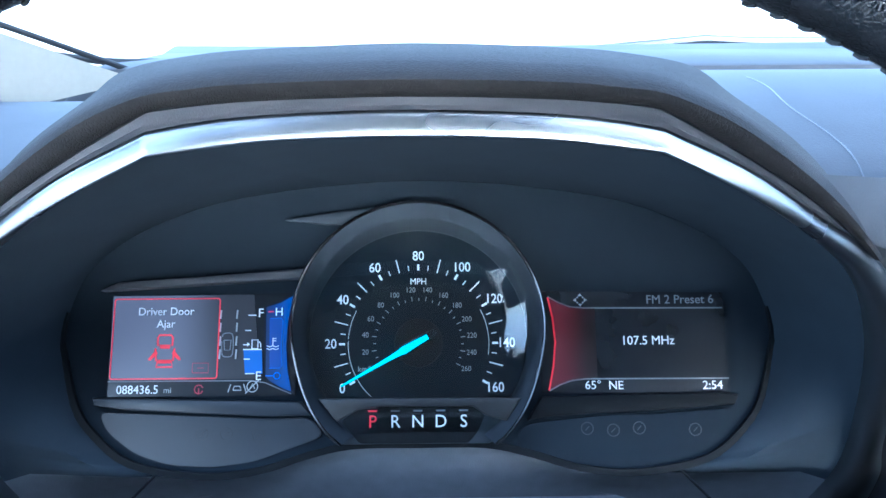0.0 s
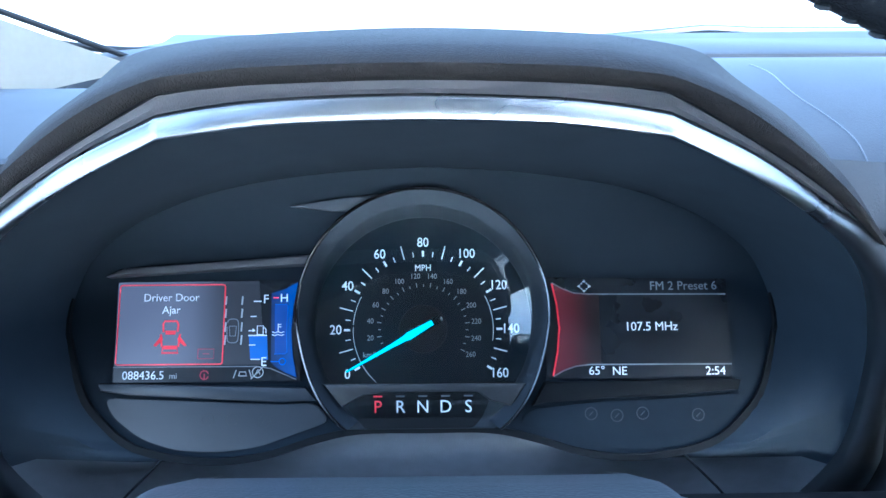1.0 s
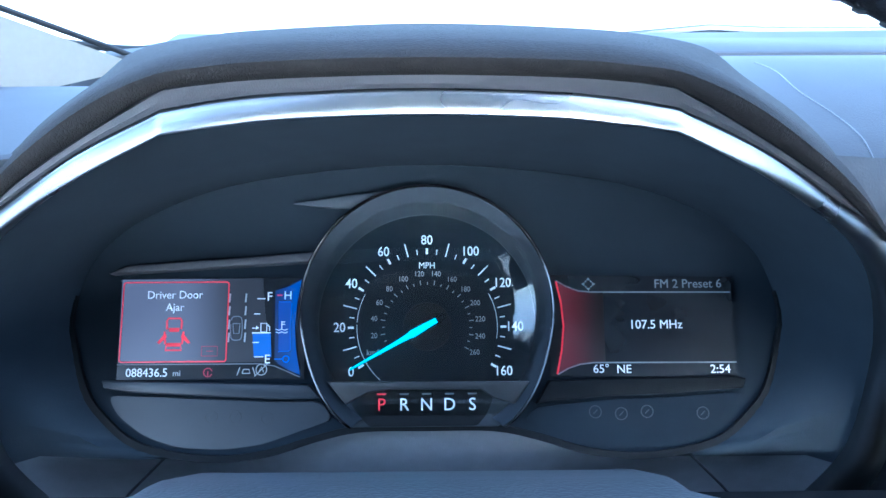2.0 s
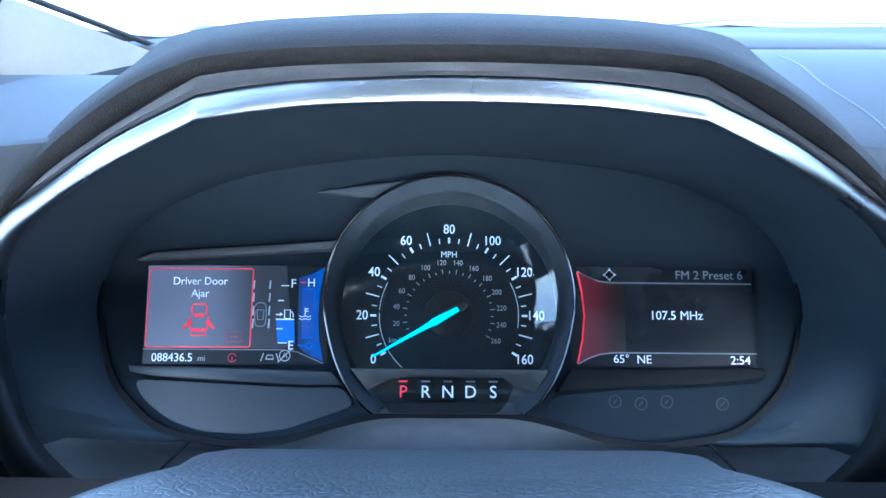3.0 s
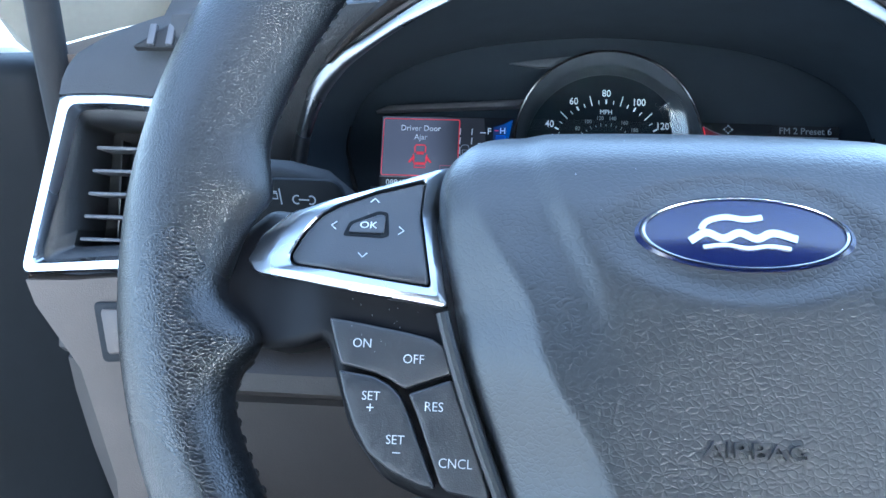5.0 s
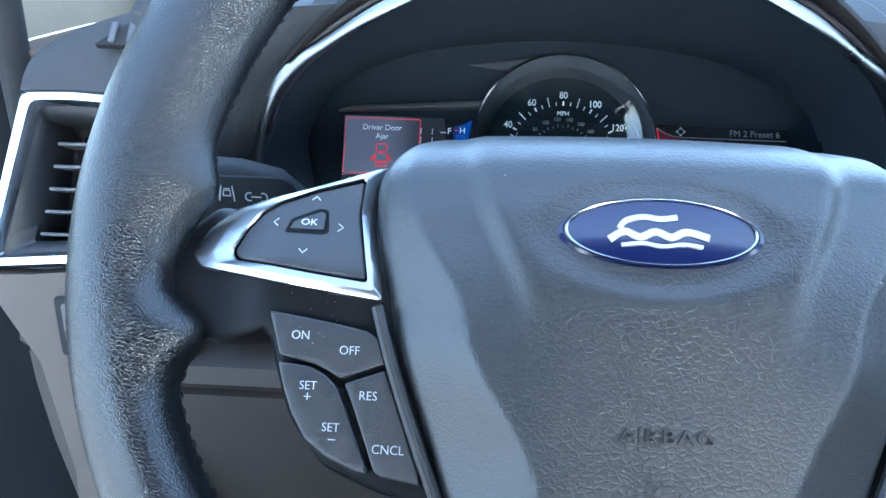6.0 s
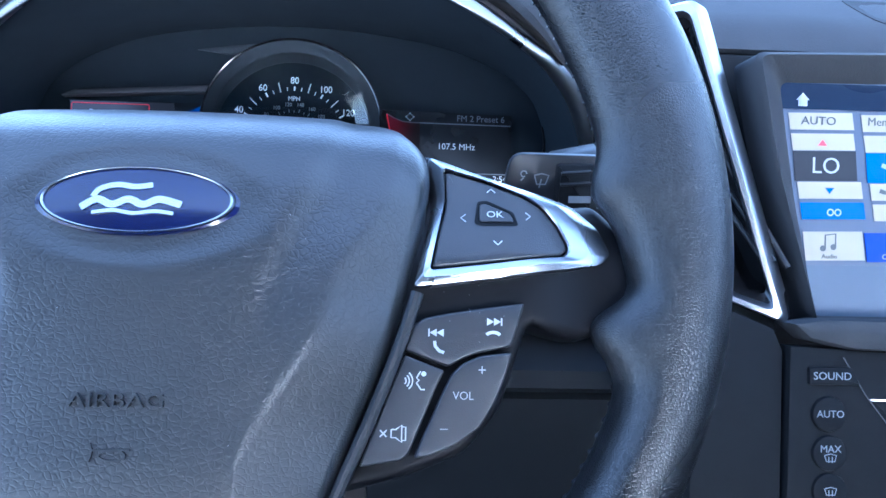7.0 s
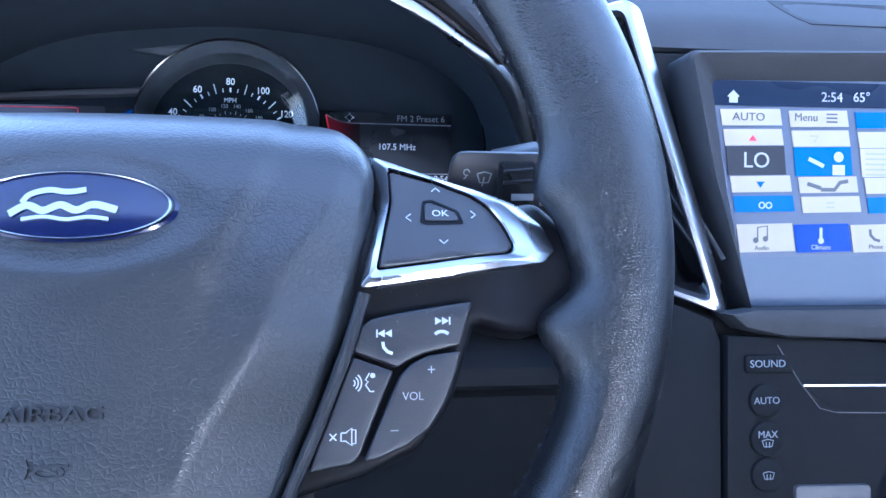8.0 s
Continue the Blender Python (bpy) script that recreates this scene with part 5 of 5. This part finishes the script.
SCREEN = leaned((0.312, 0.283, 1.146), 22)
display = thing("touch_screen", SCREEN, "lit touch screen showing climate controls in a grey bezel", "touch screen")
k9 = lambda pts: [(x * 0.9 / 1000, y * 0.9 / 1000) for x, y in pts]
BEZ_OUT = k9([(-38, 28), (230, 36), (226, -150), (8, -150), (-22, -50)])
BEZ_IN = k9([(-15, 12), (205, 16), (205, -140), (10, -140), (-4, -60)])
rows = []
for t, c in ((0, -0.02), (0, 0.010), (0.12, 0.013), (0.5, 0.008), (1, -0.001)):
    pts = rounded([(o[0] + (i[0] - o[0]) * t, o[1] + (i[1] - o[1]) * t) for o, i in zip(BEZ_OUT, BEZ_IN)], 0.006)
    rows.append([(x, y, c) for x, y in pts])
part("screen_bezel", loft(rows, True), DASH_SKIN, display, "grey moulded screen bezel")
glass = part("screen_glass", plate(k9([(-18, 14), (208, 18), (208, -142), (8, -142), (-7, -60)]), 0.003, -0.0015), SCREEN_LIT, display, "pale blue lit screen")
part("lower_glass", plate(k9([(4, -107), (206, -104), (206, -141), (10, -141)]), 0.0005, -0.0010), material("screen_glass_grey", (0.06, 0.082, 0.118), 0.3, spec=0.2, vary=0.08, grain=20), display, "unlit grey strip of the screen")


def tile(x0, y0, x1, y1, mat, c=-0.0006, lean=0.0):
    return part("screen_tile", plate(k9([(x0, y0), (x1, y0 + 1), (x1 + lean, y1 + 1), (x0 + lean, y1)]), 0.0005, c), mat, glass, smooth=False)


tile(-15, 12, 205, -5, NAVY, -0.0008)
for x0, mats in ((-10, (TILE_CREAM, TILE_CREAM, TILE_DARK, TILE_CREAM, TILE_BLUE)), (39, (TILE_CREAM, TILE_CREAM, TILE_BLUE, TILE_CREAM, TILE_CREAM)), (88, (TILE_BLUE, TILE_CREAM, TILE_CREAM, TILE_CREAM, TILE_BLUE)), (138, (TILE_CREAM, TILE_CREAM, TILE_DARK, TILE_CREAM, TILE_BLUE))):
    for (y0, y1, w), m in zip(((-7.5, -18.5, 43), (-21, -32, 42), (-32.5, -52, 42), (-52.5, -63.5, 43), (-66, -77, 43)), mats):
        s = -y0 * 0.16
        tile(x0 + s, y0, x0 + s + w, y1, m, lean=1.6)
for k, m in enumerate((TILE_CREAM, TILE_ROYAL, TILE_CREAM, TILE_CREAM)):
    x0 = 3 + 41.5 * k
    tile(x0, -85, x0 + 40, -104, m, lean=2.5)
SC = 0.0001
L9 = lambda txt, h, x, y, mat, **kw: lettering(txt, h * 0.9 / 1000, x * 0.9 / 1000, y * 0.9 / 1000, SC - 0.0003, mat, glass, **kw)
DARK_PRINT = material("dark_print", (0.05, 0.055, 0.06), 0.6)
L9("AUTO", 4.6, 11.5, -12.5, DARK_PRINT, squeeze=1.1)
L9("Menu", 4.6, 53, -12, DARK_PRINT)
L9("LO", 9, 17, -42, SCREEN_PRINT, squeeze=1.0)
L9("2:54", 5.6, 72, 2.0, SCREEN_PRINT)
L9("65°", 5.6, 94, 2.5, SCREEN_PRINT)
L9("Audio", 2.6, 21, -101, DARK_PRINT)
L9("Climate", 2.8, 64, -100.5, SCREEN_PRINT)
L9("Phone", 2.6, 105, -100, DARK_PRINT)
I9 = lambda lines, w, x, y, mat, name, fills=(): icon([[(px * 0.9, py * 0.9) for px, py in l] for l in lines], w, x * 0.9, y * 0.9, SC - 0.0003, mat, glass, name, fills=[[(px * 0.9, py * 0.9) for px, py in f] for f in fills])
I9([], 0.5, 0.5, 1, SCREEN_PRINT, "home_symbol", fills=([(-4.5, 0), (0, 4.5), (4.5, 0), (3, 0), (3, -4), (-3, -4), (-3, 0)],))
I9([], 0.5, 14.5, -26.5, RED_GLOW, "warmer_arrow", fills=([(-3, -2), (0, 2), (3, -2)],))
I9([], 0.5, 20, -58, TILE_BLUE, "cooler_arrow", fills=([(-3, 2), (3, 2), (0, -2)],))
I9([[(-4, 2.6), (4, 2.6)], [(-4, 0), (4, 0)], [(-4, -2.6), (4, -2.6)]], 1.0, 72, -12, DARK_PRINT, "menu_lines")
I9([[(-3, -4), (-3, 4.5), (4, 5.5), (4, -3)]], 0.9, 21, -91.5, DARK_PRINT, "note_symbol", fills=(arc(-4.4, -4.2, 2, 0, 330), arc(2.6, -3.2, 2, 0, 330)))
I9([[(0, -4), (0, 5)]], 1.8, 64, -92, SCREEN_PRINT, "climate_symbol", fills=(arc(0, -4, 2.2, 0, 330),))
I9([[(-3.5, 4), (-3, 0), (0, -3), (4, -4)]], 1.8, 104, -92, DARK_PRINT, "handset_symbol")
I9([[(-9, 3), (2, -2)]], 2.4, 64, -43, SCREEN_PRINT, "airflow_arrow")
I9([], 0.5, 77, -43, SCREEN_PRINT, "seat_dot", fills=(arc(0, 4.5, 3.6, 0, 345, 12), [(-4.5, -1), (4.5, -1), (4.5, -8), (-4.5, -8)]))
I9([[(-14, 1), (-4, -2)], [(-4, -3), (6, -3), (10, 2), (16, 3)]], 2.4, 68, -58, DARK_PRINT, "footwell_symbol")
I9([arc(-2, 0, 2, 0, 360, 12), arc(3, 0, 2, 0, 360, 12)], 0.8, 23, -72, SCREEN_PRINT, "recirculation_symbol")
I9([[(-3, 2), (3, 2)], [(-3, -1), (3, -1)]], 0.8, 71, -72, PRINT_GREY, "seat_heat_symbol")
I9([[(-3, 2), (3, 2), (0, -2)]], 0.8, 59, -26.5, PRINT_GREY, "fan_symbol")
for k in range(5):
    I9([[(-8, 0), (10, 0)]], 1.0, 105, -36 - 3.6 * k, PRINT_GREY, "fan_bars")

stack = thing("climate_control_panel", leaned((0.296, 0.219, 1.041), 25), "matte black climate control panel with round buttons", "control panel")
part("panel_face", plate(k9([(2, -22), (230, -34), (230, -190), (-2, -190)]), 0.02, 0.0, 0.002), PANEL_BLACK, stack, "matte black panel")
part("panel_cap", plate(k9([(0, -8), (12, -18), (40, -24), (230, -30), (230, -5), (20, -5)]), 0.02, 0.006, 0.004), DASH_SKIN, stack, "rounded edge below the screen")
part("panel_side", plate(k9([(-60, 10), (-6, -12), (0, -26), (-3, -190), (-60, -190)]), 0.02, -0.004, 0.002), PANEL_BLACK, stack, "black side of the console")
part("seam_line", strip(k9([(36, -29), (50, -52), (64, -70), (76, -73), (230, -78)]), 0.0005, 0.001, 0.0006), LIP_PLASTIC, stack, "grey seam round the slot")
part("disc_slot", plate(k9([(55, -56), (230, -60), (230, -72), (68, -68)]), 0.001, 0.0005), PANEL_BLACK, stack, "dark disc slot")
part("slot_trim", strip(k9([(53, -55), (230, -58)]), 0.0009, 0.0015, 0.0015), SATIN_CHROME, stack, "bright slot trim")
sound = part("sound_button", plate(rounded(k9([(13, -35), (40, -35), (46, -46), (13, -46)]), 0.0015), 0.004, 0.002, 0.0008), PANEL_BLACK, stack, "black sound button")
lettering("SOUND", 0.0036, 0.0250, -0.0366, 0.0022, PRINT_GREY, sound, squeeze=1.05)
for txt, y in (("AUTO", -64), ("MAX", -88), ("", -111)):
    bt = part("round_button", disc(0.0235, y * 0.9 / 1000, 0.0098, 0.005, 0.0022, 36, 0.0012), PANEL_BLACK, stack, "round black button")
    if txt:
        lettering(txt, 0.0034, 0.0237, (y + (0 if txt == "AUTO" else 2.6)) * 0.9 / 1000, 0.0024, PRINT_GREY, bt)
    if txt != "AUTO":
        icon([[(-3.4, 1.4), (0, 2.2), (3.4, 1.4), (2.4, -2), (-2.4, -2), (-3.4, 1.4)], [(-1, -2.6), (-1, 0.6)], [(1, -2.6), (1, 0.6)]], 0.5, 23.6, y * 0.9 - (2.4 if txt else 0), 0.0024, PRINT_GREY, bt, "demist_symbol")
part("seek_button", plate(rounded(k9([(44, -118), (96, -119), (96, -132), (44, -131)]), 0.003), 0.004, 0.003, 0.001), LIP_PLASTIC, stack, "pale seek button")
dial_knob = part("volume_knob", disc(0.118, -0.118, 0.022, 0.016, 0.014, 48, 0.003), BLACK_SATIN, stack, "black volume knob")
part("knob_ring", ring(0.118, -0.118, 0.0215, 0.0245, 0.008, 0.006, 0.008, 48, 0.001), CHROME, dial_knob, "chrome knob ring")

# ---- cabin ----
rows = []
for t in np.linspace(0, 1, 14):
    p = Vector((-0.262, 0.70, 1.190)).lerp(Vector((-0.67, -0.03, 1.50)), t)
    q = Vector((-0.45 - 0.27 * t ** 1.5, 0.44 - 0.57 * t ** 1.5, 1.15 + 0.32 * t))
    rows.append([p.lerp(q, s) + Vector((0.006, -0.01, 0.006)) * math.sin(math.pi * s) for s in np.linspace(0, 1, 8)])
solid("windscreen_pillar_left", thicken(loft(rows), 0.03), PILLAR_CLOTH, "pale grey cloth-covered windscreen pillar", "pillar", kind="structure")
rows = []
for t in np.linspace(0, 1, 8):
    p = Vector((1.05, 0.80, 1.19)).lerp(Vector((0.98, 0.16, 1.54)), t)
    rows.append([p + Vector((0.05 * s, -0.12 * s, 0)) for s in (0, 0.5, 1)])
solid("windscreen_pillar_right", thicken(loft(rows), 0.03), PILLAR_CLOTH, "pale grey cloth-covered windscreen pillar", "pillar", kind="structure")
frit = [Vector((-0.252, 0.72, 1.193)).lerp(Vector((-0.66, -0.02, 1.505)), t) for t in np.linspace(0, 1, 10)]
solid("windscreen_seal", pipe(frit, 0.0025, 8), BLACK_MATTE, "black rubber windscreen seal along the pillar", "seal", kind="structure")
cowl = [Vector((-0.34, 0.66, 1.222)), Vector((-0.30, 0.74, 1.203)), Vector((-0.26, 0.82, 1.193)), Vector((-0.20, 0.90, 1.190))]
solid("cowl_corner", pipe(spline(cowl, 6), [0.001 + 0.007 * k / 18 for k in range(19)], 8), BLACK_MATTE, "black cowl corner below the windscreen", "seal", kind="structure")
ws = loft([[(x, 0.97 + 0.02 * (1 - ((x - 0.3) / 0.75) ** 2), 1.17) for x in np.linspace(-0.45, 1.10, 16)], [(x, -0.19 + 0.03 * (1 - ((x - 0.3) / 0.75) ** 2), 1.565) for x in np.linspace(-0.45, 1.10, 16)]])
wind = solid("windscreen", ws, GLASS, "clear raked windscreen glass", "windscreen", kind="structure")
wind.visible_shadow = False
roof_rows = [[(x, y, 1.575 - 0.03 * ((x - 0.26) / 0.86) ** 2 - 0.02 * max(0, -y - 1.0)) for x in np.linspace(-0.62, 1.13, 12)] for y in np.linspace(-0.18, -1.92, 12)]
solid("ceiling", thicken(loft(roof_rows), 0.04), HEADLINER, "pale grey cloth headliner", "headliner", kind="structure")
solid("floor", box(-0.55, -1.9, 0.36, 1.12, 0.95, 0.40), CARPET, "black carpeted car floor", "car floor", kind="structure")
# Unseen walls, built higher than trim to keep light off the wheel.
solid("wall_right", box(1.10, -1.9, 0.40, 1.16, 0.95, 1.36, 0.01), BLACK_SATIN, "unseen black passenger side wall, raised to block side light", "door trim", kind="structure")
solid("wall_rear", box(-0.60, -1.96, 0.40, 1.12, -1.90, 1.34, 0.01), BLACK_SATIN, "unseen black rear cabin wall, raised to block light from behind", "cabin trim", kind="structure")
solid("wall_front", box(-0.50, 0.93, 0.40, 1.12, 0.97, 1.165, 0.004), BLACK_MATTE, "black bulkhead below the windscreen", "bulkhead", kind="structure")
solid("centre_pillar", box(-0.62, -0.95, 0.40, -0.54, -0.75, 1.56, 0.01), HEADLINER, "pale grey door pillar behind the driver", "pillar", kind="structure")
solid("rear_door_trim", box(-0.62, -1.9, 0.40, -0.55, -0.95, 1.14, 0.01), BLACK_SATIN, "black rear door trim", "door trim", kind="structure")
seat = thing("driver_seat", Matrix.Translation((0.0, -0.62, 0.40)), "black upholstered driver seat behind the wheel", "car seat")
part("cushion", box(-0.25, -0.05, 0.10, 0.25, 0.42, 0.30, 0.05, 4), BLACK_SATIN, seat)
bm = box(-0.25, -0.16, 0.28, 0.25, -0.02, 0.88, 0.05, 4)
for v in bm.verts:
    v.co.y -= 0.35 * (v.co.z - 0.28)
part("backrest", bm, BLACK_SATIN, seat)
part("seat_base", box(-0.2, -0.1, 0.0, 0.2, 0.36, 0.12, 0.02), BLACK_MATTE, seat)

# open driver's door and its jamb
jamb = []
for t in np.linspace(0, 1, 10):
    z = 0.42 + 0.738 * t
    x = -0.318 - 0.006 * t
    jamb.append([(x, 0.345, z), (x - 0.012, 0.325, z), (x - 0.026, 0.322, z), (x - 0.036, 0.335, z), (x - 0.044, 0.37, z), (x - 0.05, 0.46, z), (x - 0.05, 0.70, z)])
solid("door_jamb", thicken(loft(jamb), 0.02), TAUPE, "taupe door jamb beside the dashboard", "door jamb", kind="structure")
solid("door_weatherstrip", pipe([(-0.343 - 0.006 * t - 0.004 * math.sin(9 * t), 0.322, 0.42 + 0.84 * t) for t in np.linspace(0, 1, 30)], 0.010, 12), BLACK_MATTE, "black rubber door weatherstrip", "seal", kind="structure")
door = thing("driver_door", pose(-0.425, 0.50, 0.0, 0, 0, 16), "open driver's door with black trim", "car door")
bm = box(-0.75, -0.06, 0.42, -0.02, 0.02, 1.135, 0.02, 3)
part("door_trim", bm, PANEL_BLACK, door, "black inner door trim")
part("door_skin", box(-0.75, 0.025, 0.40, -0.02, 0.06, 1.14, 0.015, 2), CAR_WHITE, door, "white outer door skin")
part("armrest", box(-0.62, -0.11, 0.80, -0.15, -0.06, 0.86, 0.015, 3), BLACK_SATIN, door)
part("door_frame", pipe([(-0.09, 0.0, 1.13), (-0.16, 0.0, 1.30), (-0.30, 0.0, 1.50), (-0.72, 0.0, 1.52), (-0.74, 0.0, 1.10)], 0.018, 8), BLACK_SATIN, door, "black window frame")

# ---- outside ----
bm = bmesh.new()
bmesh.ops.create_grid(bm, x_segments=4, y_segments=4, size=600)
solid("ground", bm, CONCRETE, "sunlit pale concrete parking lot", "ground", kind="structure")
wiper = thing("windscreen_wiper", Matrix.Identity(4), "black windscreen wiper resting below the glass", "wiper")
part("wiper_arm", pipe([(0.20, 0.99, 1.186), (0.34, 1.0, 1.193), (0.40, 1.0, 1.190), (0.62, 1.01, 1.185)], 0.005, 8), BLACK_SATIN, wiper)
part("wiper_blade", pipe([(0.10, 1.02, 1.178), (0.40, 1.02, 1.184), (0.66, 1.02, 1.182)], 0.006, 6), BLACK_SATIN, wiper)


def parked_car(paint):
    car = thing("parked_car", Matrix.Identity(4), "white sedan parked on the sunlit lot" if paint is CAR_WHITE else "silver sedan parked on the sunlit lot", "car", "parked cars")
    prof = [(-2.2, 0.35), (-2.25, 0.7), (-2.1, 0.95), (-1.3, 1.02), (-0.7, 1.42), (0.6, 1.45), (1.3, 1.05), (2.05, 0.98), (2.25, 0.7), (2.2, 0.35)]
    rows = []
    for y, s in ((-0.88, 0.97), (-0.84, 1.0), (0.84, 1.0), (0.88, 0.97)):
        rows.append([(x * s, y * (1 if z < 1.0 else 0.82), 0.35 + (z - 0.35) * s) for x, z in prof])
    bm = loft(rows)
    bmesh.ops.holes_fill(bm, edges=bm.edges[:])
    part("body", bm, paint, car)
    for y in (-1, 1):
        part("window", plate([(-1.12, 1.03), (-0.62, 1.34), (0.0, 1.37), (0.0, 1.03)], 0.02, 0.0), CAR_GLASS, car).matrix_world = basis((0, 0.80 * y, 0), (1, 0, 0), (0, -0.1 * y, 1), (0, y, 0.1))
        part("window", plate([(0.06, 1.03), (0.06, 1.37), (0.55, 1.36), (1.05, 1.05)], 0.02, 0.0), CAR_GLASS, car).matrix_world = basis((0, 0.80 * y, 0), (1, 0, 0), (0, -0.1 * y, 1), (0, y, 0.1))
    for x in (-1.4, 1.4):
        for y in (-0.82, 0.82):
            w = part("wheel", disc(0, 0, 0.33, 0.2, 0.1, 28, 0.04), TYRE, car)
            w.matrix_world = basis((x, y, 0.33), (1, 0, 0), (0, 0, 1), (0, -1, 0))
            part("rim", disc(0, 0, 0.2, 0.22, 0.11, 20, 0.02), CAR_SILVER, w)
    return car


first = parked_car(CAR_WHITE)
first.matrix_basis = pose(9.6, 30.5, 0, 0, 0, 4)
copy_thing(first, pose(16.2, 33.0, 0, 0, 0, 6))
copy_thing(first, pose(-3.2, 38, 0, 0, 0, 92))
silver = parked_car(CAR_SILVER)
silver.matrix_basis = pose(0.6, 40, 0, 0, 0, 88)
hedge = bmesh.new()
for i in range(260):
    m = Matrix.Translation((-40 + 100 * random.random(), 48 + 3 * random.random(), 0.5 + 1.6 * random.random())) @ Matrix.Diagonal((1.2, 0.6, 0.5, 1))
    bmesh.ops.create_icosphere(hedge, subdivisions=1, radius=0.6 + 0.5 * random.random(), matrix=m)
for v in hedge.verts:
    v.co += Vector((random.uniform(-0.2, 0.2), random.uniform(-0.2, 0.2), random.uniform(-0.2, 0.2)))
solid("hedge", hedge, BROWN_WOODY, "far olive hedge at the edge of the lot", "hedge", kind="stuff", smooth=False)

# dust on the wheel and column
random.seed(5)
dust = bmesh.new()
for i in range(40):
    b, x = random.uniform(-0.1, 0.06), random.uniform(-0.05, 0.05)
    p = WHEEL @ Vector((x, b, pad_height(x, b) + 0.0001))
    bmesh.ops.create_icosphere(dust, subdivisions=1, radius=random.uniform(0.00006, 0.00014), matrix=Matrix.Translation(p))
for i in range(30):
    side = random.choice((-1, 1))
    x, b = -side * random.uniform(0.09, 0.112), random.uniform(-0.02, 0.0)
    p = WHEEL @ Vector((x, b, spoke_c(x, b) + 0.0005))
    bmesh.ops.create_icosphere(dust, subdivisions=1, radius=random.uniform(0.00006, 0.00013), matrix=Matrix.Translation(p))
solid("dust", dust, PRINT, "tiny pale dust specks on the wheel", "dust", kind="stuff")
